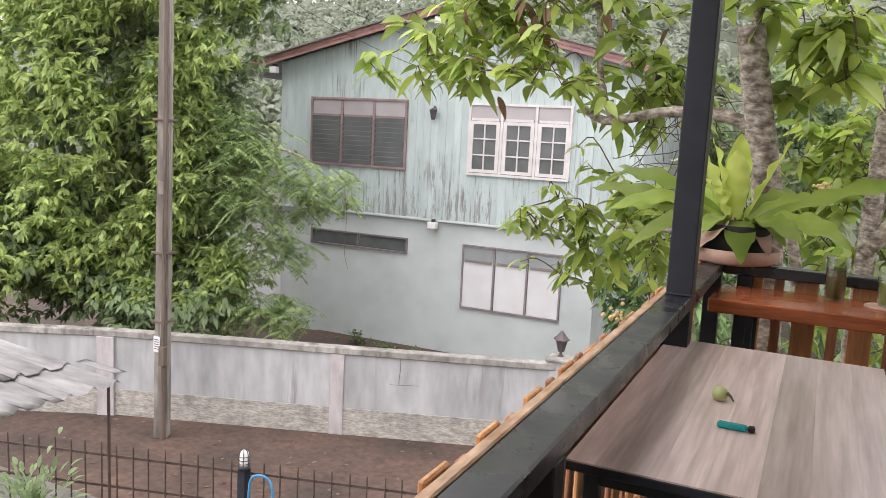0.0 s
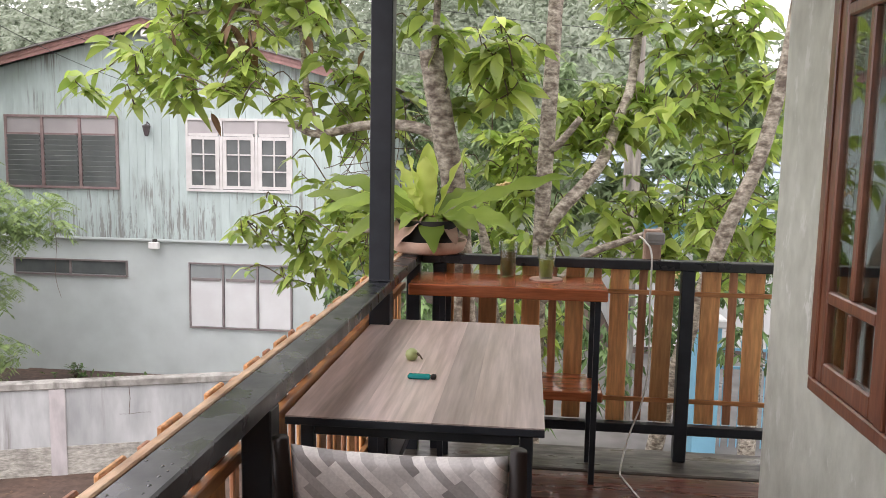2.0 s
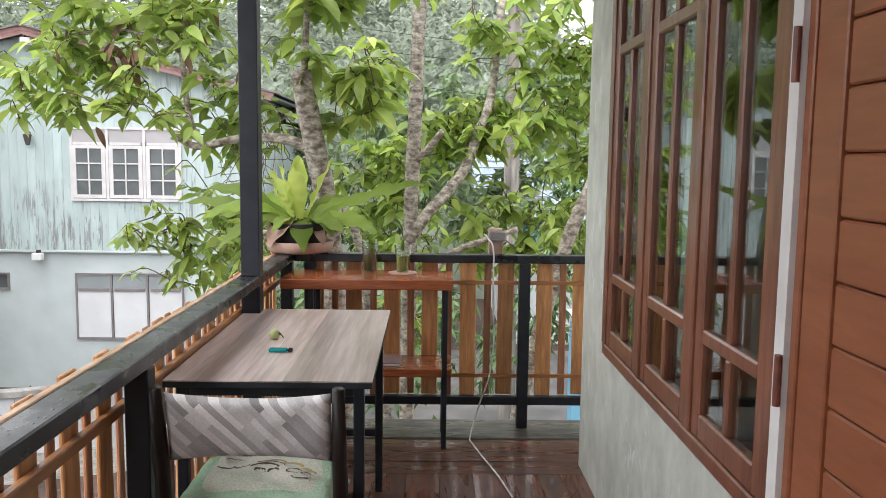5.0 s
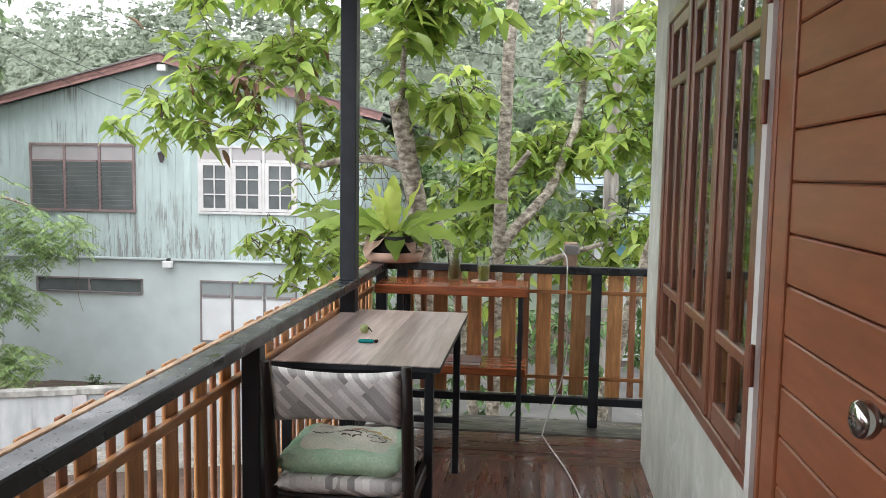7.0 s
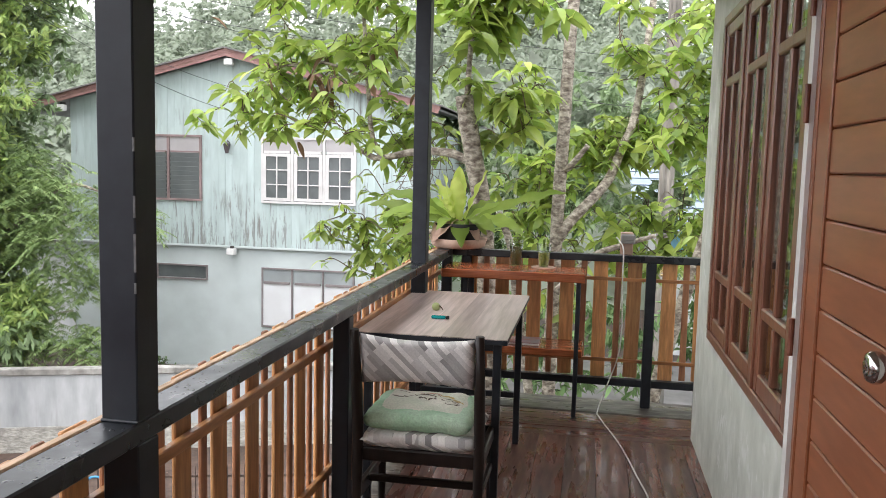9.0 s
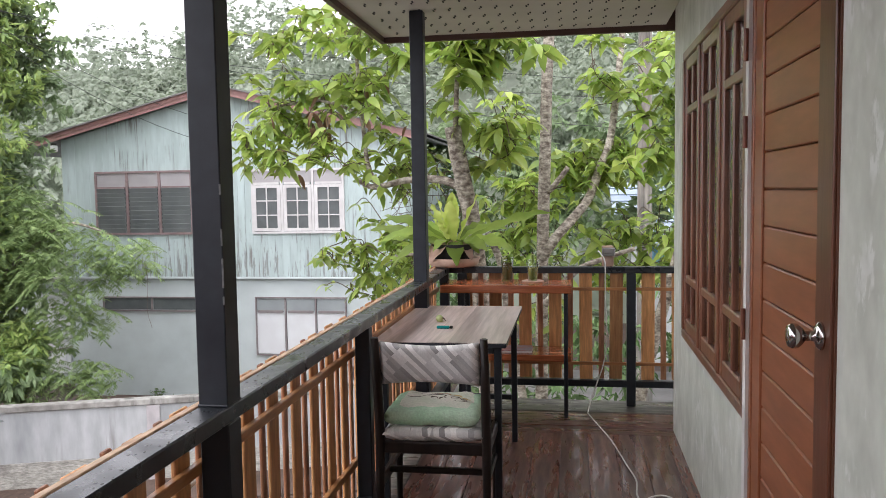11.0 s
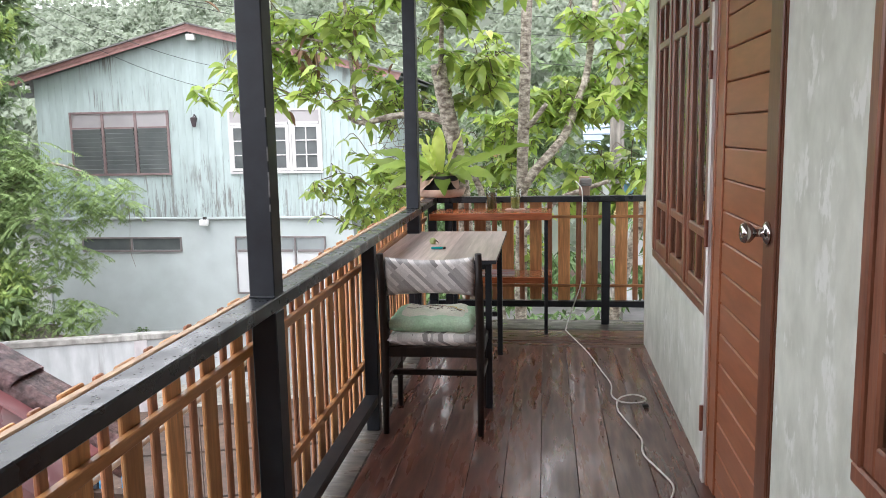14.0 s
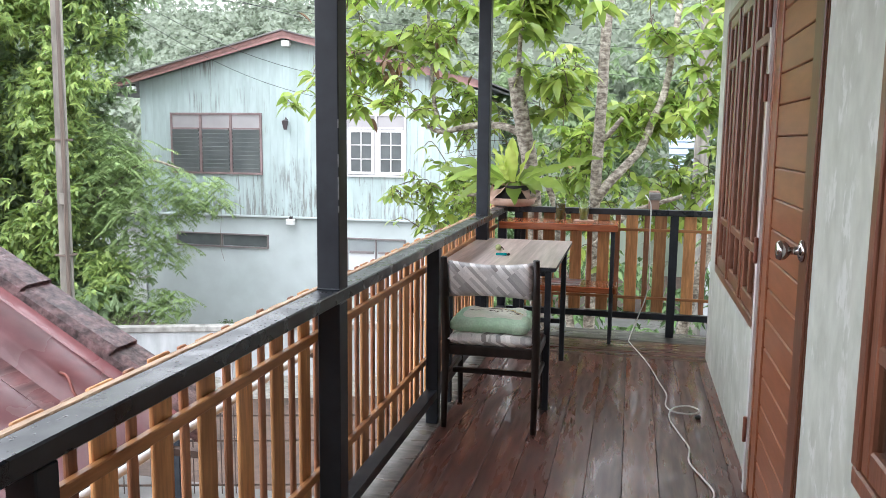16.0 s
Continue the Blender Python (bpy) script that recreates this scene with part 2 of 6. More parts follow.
wall_piece(BACK_Y, W2[0], -0.2, WALL_TOP)
wall_piece(W2[0], W2[1], -0.2, W2[2])
wall_piece(W2[0], W2[1], W2[3], WALL_TOP)
wall_piece(W2[1], DR[0], -0.2, WALL_TOP)
wall_piece(DR[0], DR[1], DR[3], WALL_TOP)
wall_piece(DR[1], W1[0], -0.2, WALL_TOP)
wall_piece(W1[0], W1[1], -0.2, W1[2])
wall_piece(W1[0], W1[1], W1[3], WALL_TOP)
wall_piece(W1[1], 2.68, -0.2, WALL_TOP)
tagged(link("wall_north", bx(WALL_X + 0.12, 5.0, 2.56, 2.68, GROUND, WALL_TOP), CEMENT), "grey cement end wall of the house", "wall", kind="structure")
tagged(link("wall_lower", bx(-0.1, 5.0, BACK_Y, 2.5, GROUND, -0.24), CEMENT), "grey cement lower storey under the balcony", "wall", kind="structure")
tagged(link("wall_south", bx(-0.3, 5.0, BACK_Y - 0.12, BACK_Y, GROUND, WALL_TOP), CEMENT), "grey cement wall closing the balcony", "wall", kind="structure")
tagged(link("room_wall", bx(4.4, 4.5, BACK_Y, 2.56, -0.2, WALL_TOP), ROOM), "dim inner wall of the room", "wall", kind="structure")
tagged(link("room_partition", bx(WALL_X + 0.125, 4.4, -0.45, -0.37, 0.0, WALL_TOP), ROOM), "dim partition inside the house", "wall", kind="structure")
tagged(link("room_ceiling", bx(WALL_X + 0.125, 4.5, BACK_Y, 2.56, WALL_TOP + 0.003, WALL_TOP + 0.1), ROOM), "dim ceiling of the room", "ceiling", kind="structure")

# soffit with rows of vent slots, fascia boards and the roof above
SX0, SY1 = -0.60, 3.10
sb = bmesh.new()
bx(SX0, WALL_X - 0.004, BACK_Y, SY1, SOFFIT_Z, SOFFIT_Z + 0.02, bm=sb)
bx(WALL_X + 0.126, 5.0, 2.69, SY1, SOFFIT_Z, SOFFIT_Z + 0.02, bm=sb)
tagged(link("ceiling", sb, SOFFIT), "cream fibre-cement soffit boards with rows of vent slots", "ceiling", kind="structure")
sl = bmesh.new()
y = SY1 - 0.10
while y > BACK_Y + 0.1:
    x = SX0 + 0.10
    while x < WALL_X - 0.06:
        bx(x, x + 0.008, y - 0.014, y + 0.014, SOFFIT_Z - 0.003, SOFFIT_Z + 0.002, bm=sl)
        bx(x + 0.012, x + 0.020, y - 0.050, y - 0.022, SOFFIT_Z - 0.003, SOFFIT_Z + 0.002, bm=sl)
        x += 0.085
    y -= 0.20
tagged(link("ceiling_slots", sl, SLOT), "rows of small dark vent slots in the soffit", "vent", kind="structure")
tagged(link("fascia_end", bx(SX0 - 0.03, 5.0, SY1, SY1 + 0.03, SOFFIT_Z - 0.035, SOFFIT_Z + 0.16), FASCIA), "dark brown fascia board at the roof's end", "fascia", kind="structure")
tagged(link("fascia_side", bx(SX0 - 0.03, SX0, BACK_Y, SY1 - 0.001, SOFFIT_Z - 0.035, SOFFIT_Z + 0.16), FASCIA), "dark brown fascia board along the eave", "fascia", kind="structure")
tagged(link("roof", bx(SX0 - 0.08, 5.1, BACK_Y - 0.2, SY1 + 0.08, SOFFIT_Z + 0.165, SOFFIT_Z + 0.24), FASCIA), "brown roof over the balcony", "roof", kind="structure")

# ---- windows of the near house ----


def near_window(y0, y1, z0, z1, name, casements=3):
    w = empty(name, "red-brown wooden casement window with small glass panes", "window", kind="structure")
    xo = WALL_X - 0.022
    x1 = WALL_X + 0.06
    f = 0.045
    for a in ((y0, y1, z0, z0 + f), (y0, y1, z1 - f, z1)):
        part("frame_rail", bx(xo, x1, *a, 0.005), FRAME_WOOD, w)
    cw = (y1 - y0) / casements
    for i in range(casements + 1):
        c = y0 + cw * i
        lo, hi = max(c - 0.024, y0), min(c + 0.024, y1)
        if i == 0:
            hi = y0 + f
        if i == casements:
            lo = y1 - f
        part("frame_post", bx(xo - 0.002, x1, lo, hi, z0 + f, z1 - f, 0.004), FRAME_WOOD, w)
    for i in range(casements):
        a = y0 + cw * i + (f if i == 0 else 0.026)
        b = y0 + cw * (i + 1) - (f if i == casements - 1 else 0.026)
        s = empty("sash", "", "")
        s.parent = w
        st = 0.05
        xa, xb = xo + 0.006, xo + 0.042
        part("stile", bx(xa, xb, a, a + st, z0 + f, z1 - f, 0.005), FRAME_WOOD, s)
        part("stile", bx(xa, xb, b - st, b, z0 + f, z1 - f, 0.005), FRAME_WOOD, s)
        zz = [z0 + f, z0 + f + 0.065, z0 + 0.29, z0 + 0.328, z0 + 1.125, z0 + 1.163, z1 - f - 0.055, z1 - f]
        for k in range(0, 8, 2):
            part("sash_rail", bx(xa + 0.001, xb - 0.001, a + st, b - st, zz[k], zz[k + 1], 0.005), FRAME_WOOD, s)
        mid = (a + b) / 2
        for k in range(1, 7, 2):
            part("glazing_bar", bx(xa + 0.002, xb - 0.004, mid - 0.014, mid + 0.014, zz[k], zz[k + 1], 0.004), FRAME_WOOD, s)
            for u, v in ((a + st, mid - 0.014), (mid + 0.014, b - st)):
                g = part("pane", bx(xa + 0.014, xa + 0.017, u, v, zz[k], zz[k + 1]), GLASS, s)
                g.visible_shadow = False
    return w


near_window(*W1, "window_1")
near_window(*W2, "window_2")


def curtain(y0, y1, x, z0, z1, amp=0.02):
    vs, fs, n = [], [], 40
    for i in range(n + 1):
        t = i / n
        xx = x + amp * math.sin(t * 34)
        for z in (z0, z1):
            vs.append((xx, y0 + (y1 - y0) * t, z))
    for i in range(n):
        fs.append((2 * i, 2 * i + 2, 2 * i + 3, 2 * i + 1))
    ob = raw("curtain", vs, fs, CURTAIN, smooth=True)
    so = ob.modifiers.new("thick", "SOLIDIFY")
    so.thickness = 0.004
    return tagged(ob, "pale green-white curtain hanging inside the window", "curtain")


curtain(1.72, 1.90, WALL_X + 0.2, -0.03, 2.45)
curtain(-1.15, -0.9, WALL_X + 0.2, -0.03, 2.45)

# ---- door ----
door = empty("door_1", "closed red-brown wooden door with horizontal grooved boards", "door", kind="structure")
xa = WALL_X - 0.012
part("stile", bx(xa, xa + 0.04, DR[0] + 0.01, DR[0] + 0.125, 0.01, DR[3] - 0.01, 0.003), DOOR_STILE, door, "darker brown lock stile")
part("stile", bx(xa, xa + 0.04, DR[1] - 0.133, DR[1] - 0.03, 0.01, DR[3] - 0.01, 0.003), DOOR_WOOD, door)
zz = -0.0307
hh = 0.1102
while zz < DR[3] - 0.1:
    z2 = min(zz + hh - 0.003, DR[3] - 0.012)
    part("board", bx(xa + 0.006, xa + 0.036, DR[0] + 0.126, DR[1] - 0.134, max(zz, 0.012), z2, 0.004), DOOR_WOOD, door)
    zz += hh
part("door_backing", bx(xa + 0.04, xa + 0.05, DR[0] + 0.01, DR[1] - 0.03, 0.01, DR[3] - 0.01), DOOR_STILE, door)
tagged(link("door_frame", bx(WALL_X - 0.016, WALL_X + 0.10, DR[1] - 0.027, DR[1], 0.0, DR[3], 0.003), DOOR_WOOD), "red-brown door jamb", "door frame", kind="structure")
tagged(link("door_frame", bx(WALL_X - 0.004, WALL_X + 0.10, DR[0], DR[0] + 0.008, 0.0, DR[3]), DOOR_STILE), "dark brown door jamb", "door frame", kind="structure")
tagged(link("trim", bx(WALL_X - 0.026, WALL_X - 0.0005, DR[1] + 0.002, W1[0] - 0.004, 0.0, 2.3), PALE_REVEAL), "pale bare plaster strip beside the door", "trim", kind="structure")
kn = Matrix.Translation((xa, DR[0] + 0.072, 1.067)) @ pose(0, 0, 0, 0, -90, 0)
knob = part("door_knob", lathe([(0.0325, 0.0), (0.033, 0.006), (0.024, 0.012), (0.012, 0.016), (0.0115, 0.036), (0.02, 0.042), (0.0285, 0.052), (0.0295, 0.064), (0.024, 0.073), (0.012, 0.076)], 24, m=kn), CHROME, door, "round chrome door knob", True)
for z in (0.21, 0.92, 1.53, 1.80):
    part("hinge", lathe([(0.007, 0), (0.0075, 0.002), (0.0075, 0.098), (0.007, 0.1)], 10, m=Matrix.Translation((xa - 0.022, DR[1] + 0.004, z))), HINGE, door)

# ---- railings ----
rng = random.Random(5)
side = empty("balcony_railing", "black steel balcony railing with upright pine slats, wet top rail", "railing", kind="structure")
part("top_rail", bx(RAIL_OUT, RAIL_IN, BACK_Y, END_Y + 0.075, RAIL_TOP - 0.042, RAIL_TOP, 0.004), STEEL_WET, side, "wet black steel top rail")
part("bottom_rail", bx(RAIL_OUT + 0.012, RAIL_IN - 0.004, BACK_Y, END_Y, 0.128, 0.168, 0.003), STEEL, side)
POSTS = (-2.93, -0.255, 2.398)
for yc in POSTS:
    part("post", bx(RAIL_OUT + 0.0005, RAIL_IN - 0.0005, yc - 0.038, yc + 0.038, RAIL_TOP + 0.0005, SOFFIT_Z - 0.001, 0.003), STEEL, side, "tall black steel post up to the soffit")
    part("post_foot", bx(RAIL_OUT + 0.001, RAIL_IN - 0.001, yc - 0.037, yc + 0.037, -0.003, RAIL_TOP - 0.0425, 0.003), STEEL, side)
    part("weld_plate", bx(RAIL_OUT - 0.0005, RAIL_IN + 0.0005, yc - 0.042, yc + 0.042, RAIL_TOP + 0.0002, RAIL_TOP + 0.006, 0.002), STEEL, side)
for yc in (-1.6, 1.08, 3.18):
    part("short_post", bx(RAIL_OUT + 0.014, RAIL_IN - 0.002, yc - 0.027, yc + 0.027, -0.003, RAIL_TOP - 0.0425, 0.003), STEEL, side)
CHIP = mat("bare_grey_primer", (0.17, 0.17, 0.17), (0.09, 0.09, 0.09), rough=0.6, scale=60)
for z0, z1, w in ((1.15, 1.17, 0.003), (1.19, 1.26, 0.004), (1.29, 1.33, 0.003), (1.41, 1.435, 0.005)):
    part("paint_chip", bx(RAIL_IN - 0.004, RAIL_IN + 0.0004, -0.2936, -0.2935 + 0.5 * w, z0, z1), CHIP, side, "pale chip in the black paint")
BAT_X = RAIL_OUT - 0.0215
for z, h in ((0.873, 0.033), (0.735, 0.03), (0.27, 0.03)):
    part("batten", bx(BAT_X, RAIL_OUT - 0.0005, BACK_Y, END_Y + 0.05, z, z + h, 0.003), PINE_CAP if z > 0.8 else PINE_LONG, side)
back = empty("end_railing", "black steel end railing with upright pine slats", "railing", kind="structure")
part("top_rail", bx(RAIL_IN + 0.001, 2.4, END_Y, END_Y + 0.075, RAIL_TOP - 0.042, RAIL_TOP - 0.001, 0.004), STEEL_WET, back, "wet black steel top rail")
part("bottom_rail", bx(RAIL_IN + 0.001, 2.4, END_Y + 0.004, END_Y + 0.05, 0.12, 0.162, 0.003), STEEL, back)
for xc in (-0.13, 0.966, 2.2):
    part("short_post", bx(xc - 0.028, xc + 0.028, END_Y + 0.001, END_Y + 0.056, -0.003, RAIL_TOP - 0.0425, 0.003), STEEL, back)
for z in (0.745, 0.255):
    part("batten", bx(RAIL_IN, 2.4, END_Y + 0.045, END_Y + 0.06, z, z + 0.02, 0.002), PINE_CROSS, back)


def slat_mesh(w, h, d=0.011, axis="y", m=None):
    bm = bx(0, d, -w / 2, w / 2, 0, h, 0.003) if axis == "y" else bx(-w / 2, w / 2, 0, d, 0, h, 0.003)
    me = bpy.data.meshes.new("slat")
    bm.to_mesh(me)
    bm.free()
    me.materials.append(m or PINE)
    return me


wide, thin = slat_mesh(0.077, 0.848), slat_mesh(0.031, 0.848, m=PINE_RED)
y, k = END_Y + 0.02, 0
while y > BACK_Y:
    me = wide if k % 2 == 0 else thin
    share("slat", me, side, pose(BAT_X - 0.0115, y + rng.uniform(-0.006, 0.006), 0.056 + rng.uniform(-0.010, 0.007), 0, 0, rng.uniform(-0.6, 0.6)))
    y -= 0.098 + rng.uniform(-0.004, 0.004)
    k += 1
wide, thin = slat_mesh(0.083, 0.705, axis="x"), slat_mesh(0.036, 0.705, axis="x", m=PINE_RED)
x, k = -0.11, 0
while x < 2.35:
    me = wide if k % 2 == 0 else thin
    share("slat", me, back, pose(x + rng.uniform(-0.004, 0.004), END_Y + 0.0615, 0.160 + rng.uniform(-0.004, 0.004), 0, rng.uniform(-0.4, 0.4), 0))
    x += 0.0985
    k += 1

# ---- shelf unit at the end railing ----
shelf = empty("corner_shelf", "red-brown varnished plank shelf on black steel legs", "shelf", (0, 0, 0))
part("top_shelf", bx(-0.218, 0.588, 2.83, END_Y - 0.005, 0.775, 0.823, 0.004), SHELF_WOOD, shelf, "thick red-brown varnished plank")
part("lower_shelf", bx(-0.10, 0.588, 2.885, END_Y - 0.005, 0.345, 0.385, 0.004), SHELF_WOOD, shelf, "red-brown varnished lower plank")
for x in (0.553, -0.08):
    for y in (2.875, 3.12):
        part("leg", bx(x - 0.012, x + 0.012, y - 0.012, y + 0.012, 0.0, 0.774, 0.002), STEEL, shelf)

# ---- table ----
table = empty("table", "grey-brown laminate table on black steel legs", "table", (0.025, 1.915, 0))
tz = 0.75


def on(parent, ob):
    ob.matrix_parent_inverse = Matrix.Translation(parent.location).inverted()
    return ob


TX0, TX1, TY0, TY1 = -0.281, 0.313, 1.356, 2.465
n = 7
top = on(table, part("tabletop", bx(TX0, TX1, TY0, TY1, tz - 0.022, tz - 0.0035, 0.002), STEEL, table, "black-edged tabletop"))
for i in range(n):
    a = TX0 + (TX1 - TX0) * i / n
    b = TX0 + (TX1 - TX0) * (i + 1) / n
    p = part("plank", bx(a + 0.00005, b - 0.00005, TY0 + 0.001, TY1 - 0.001, tz - 0.0034, tz), TABLE_PLANKS, top)
for x in (TX0 + 0.045, TX1 - 0.04):
    for y in (TY0 + 0.04, TY1 - 0.10):
        on(table, part("leg", bx(x - 0.0155, x + 0.0155, y - 0.0155, y + 0.0155, 0.0, tz - 0.0225, 0.003), STEEL, table))
for y in (TY0 + 0.04, TY1 - 0.10):
    on(table, part("apron", bx(TX0 + 0.061, TX1 - 0.056, y - 0.012, y + 0.012, tz - 0.052, tz - 0.0225, 0.002), STEEL, table))
for x in (TX0 + 0.045, TX1 - 0.04):
    on(table, part("side_apron", bx(x - 0.012, x + 0.012, TY0 + 0.056, TY1 - 0.116, tz - 0.052, tz - 0.0225, 0.002), STEEL, table))
on(table, part("stretcher", bx(TX0 + 0.061, TX1 - 0.056, TY1 - 0.112, TY1 - 0.088, 0.24, 0.268, 0.002), STEEL, table))

# ---- chair: back towards the balcony's length, striped upholstery ----


def stripe_mat(name, flat):
    """Slanting bands broken into short strips of greys, like woven ribbons."""
    m = bpy.data.materials.new(name)
    m.use_nodes = True
    n, l = m.node_tree.nodes, m.node_tree.links
    b = n["Principled BSDF"]
    b.inputs["Roughness"].default_value = 0.85
    tc = n.new("ShaderNodeTexCoord")
    mp = n.new("ShaderNodeMapping")
    mp.vector_type = "TEXTURE"
    mp2 = n.new("ShaderNodeSeparateXYZ")
    l.new(tc.outputs["Object"], mp2.inputs[0])
    yz = n.new("ShaderNodeMath")
    yz.operation = "SUBTRACT"
    l.new(mp2.outputs[2], yz.inputs[0])
    if flat:
        l.new(mp2.outputs[1], yz.inputs[1])
    else:
        yz.inputs[1].default_value = 0.0
    cmb = n.new("ShaderNodeCombineXYZ")
    l.new(mp2.outputs[0], cmb.inputs[0])
    l.new(yz.outputs[0], cmb.inputs[1])
    mp.inputs["Rotation"].default_value = (0, 0, radians(-47))
    l.new(cmb.outputs[0], mp.inputs[0])
    br = n.new("ShaderNodeTexBrick")
    br.inputs["Scale"].default_value = 1.0
    br.inputs["Brick Width"].default_value, br.inputs["Row Height"].default_value = 0.115, 0.017
    br.inputs["Mortar Size"].default_value = 0.0
    br.inputs["Color1"].default_value = (0.93, 0.91, 0.88, 1)
    br.inputs["Color2"].default_value = (0.27, 0.26, 0.255, 1)
    br.inputs["Mortar"].default_value = (0.4, 0.39, 0.37, 1)
    l.new(mp.outputs[0], br.inputs["Vector"])
    ns = n.new("ShaderNodeTexNoise")
    ns.inputs["Scale"].default_value = 180
    l.new(tc.outputs["Object"], ns.inputs["Vector"])
    mr = n.new("ShaderNodeMapRange")
    mr.inputs[3].default_value, mr.inputs[4].default_value = 0.8, 1.2
    l.new(ns.outputs[0], mr.inputs[0])
    mu = n.new("ShaderNodeVectorMath")
    mu.operation = "SCALE"
    l.new(br.outputs[0], mu.inputs[0])
    l.new(mr.outputs[0], mu.inputs["Scale"])
    l.new(mu.outputs[0], b.inputs["Base Color"])
    bp = n.new("ShaderNodeBump")
    bp.inputs["Strength"].default_value = 0.15
    l.new(ns.outputs[0], bp.inputs["Height"])
    l.new(bp.outputs[0], b.inputs["Normal"])
    return m


STRIPE = stripe_mat("grey_striped_back_fabric", False)
STRIPE_SEAT = stripe_mat("grey_striped_seat_fabric", True)
GREEN_CLOTH = mat("pale_green_fleece", (0.52, 0.70, 0.52), (0.34, 0.58, 0.36), rough=0.95, scale=9, bump=0.5, fine=0.12, bscale=14)
PRINT_CLOTH = mat("beige_cushion_panel", (0.76, 0.74, 0.64), (0.64, 0.68, 0.55), rough=0.95, scale=12, bump=0.4, fine=0.12, bscale=12)
PRINT_DARK = mat("dark_cushion_print", (0.10, 0.08, 0.06), (0.16, 0.12, 0.1), rough=0.95, scale=20)
PRINT_PINK = mat("pink_cushion_print", (0.55, 0.24, 0.18), (0.5, 0.3, 0.2), rough=0.95, scale=20)
PRINT_YELLOW = mat("yellow_cushion_print", (0.6, 0.45, 0.16), (0.5, 0.4, 0.2), rough=0.95, scale=20)


def pillow(x0, x1, y0, y1, z0, z1, nx=24, ny=20, sag=0.0, edge=0.35, seed=1, wob=0.004):
    """A soft block with full middle and rounded rim."""
    bm = bmesh.new()
    rings = []
    for s in (1, -1):
        grid = []
        for i in range(nx + 1):
            colm = []
            for j in range(ny + 1):
                u, v = i / nx * 2 - 1, j / ny * 2 - 1
                h = max(0.0, (1 - abs(u) ** 5) * (1 - abs(v) ** 5)) ** edge
                x = (x0 + x1) / 2 + u * (x1 - x0) / 2
                y = (y0 + y1) / 2 + v * (y1 - y0) / 2
                z = (z0 + z1) / 2 + s * h * (z1 - z0) / 2 - sag * (1 - u * u)
                z += wob * noise.noise(Vector((x * 14, y * 14, seed + s))) * h
                colm.append(bm.verts.new((x, y, z)))
            grid.append(colm)
        for i in range(nx):
            for j in range(ny):
                f = (grid[i][j], grid[i + 1][j], grid[i + 1][j + 1], grid[i][j + 1])
                bm.faces.new(f if s > 0 else f[::-1])
    bmesh.ops.remove_doubles(bm, verts=bm.verts[:], dist=0.0005)
    return bm


chair = empty("dining_chair", "dark wooden chair with grey striped padded seat and back", "chair", (0.04, 1.2, 0))


def cp(name, bm, m, label="", smooth=False):
    ob = part(name, bm, m, chair, label, smooth)
    return on(chair, ob)


CX0, CX1, CY0, CY1 = -0.175, 0.258, 1.02, 1.40
for x in (CX0, CX1):
    cp("back_leg", tube([(x, CY0 + 0.0, 0.0), (x, CY0 + 0.02, 0.25), (x, CY0 + 0.03, 0.44), (x, CY0 + 0.005, 0.62), (x, CY0 - 0.035, 0.835)], [0.014, 0.018, 0.021, 0.02, 0.016], 8), BLACK_WOOD, "dark leg running up into the back post", True)
    cp("front_leg", tube([(x, CY1, 0.0), (x, CY1, 0.2), (x, CY1, 0.40)], [0.013, 0.016, 0.02], 8), BLACK_WOOD, smooth=True)
    cp("side_rail", bx(x - 0.013, x + 0.013, CY0 + 0.04, CY1 + 0.015, 0.352, 0.402, 0.006), BLACK_WOOD)
    cp("side_stretcher", bx(x - 0.010, x + 0.010, CY0 + 0.02, CY1 - 0.012, 0.235, 0.26, 0.004), BLACK_WOOD)
cp("back_rail", bx(CX0 + 0.015, CX1 - 0.015, CY0 + 0.02, CY0 + 0.042, 0.355, 0.405, 0.005), BLACK_WOOD)
cp("front_rail", bx(CX0 + 0.015, CX1 - 0.015, CY1 - 0.01, CY1 + 0.012, 0.352, 0.402, 0.005), BLACK_WOOD)
cp("cross_stretcher", bx(CX0 + 0.012, CX1 - 0.012, CY0 + 0.13, CY0 + 0.155, 0.236, 0.262, 0.004), BLACK_WOOD)
cp("seat_pad", pillow(CX0 + 0.006, CX1 - 0.012, CY0 + 0.012, CY1 + 0.03, 0.398, 0.468, seed=2), STRIPE_SEAT, "grey striped padded seat", True)
bk = pillow(-0.198, 0.198, -0.093, 0.09, -0.03, 0.03, seed=5, wob=0.006)
for v in bk.verts:
    x, y, z = v.co
    sagz = -(0.020 if y > 0 else 0.008) * (y / 0.09) * (1 - (x / 0.2) ** 2)
    v.co = (0.0415 + x, CY0 - 0.012 - 0.20 * y + z + 0.02 * (1 - (x / 0.2) ** 2), 0.734 + y + sagz)
bmesh.ops.recalc_face_normals(bk, faces=bk.faces[:])
cp("backrest_pad", bk, STRIPE, "grey striped padded backrest", True)

cush = empty("seat_cushion", "folded pale green fleece cushion with a worn print", "cushion", (0.04, 1.2, 0.47))
cu = pillow(-0.168, 0.228, 1.045, 1.39, 0.460, 0.534, seed=9, wob=0.014, edge=0.3)
on(cush, part("body", cu, GREEN_CLOTH, cush, smooth=True))

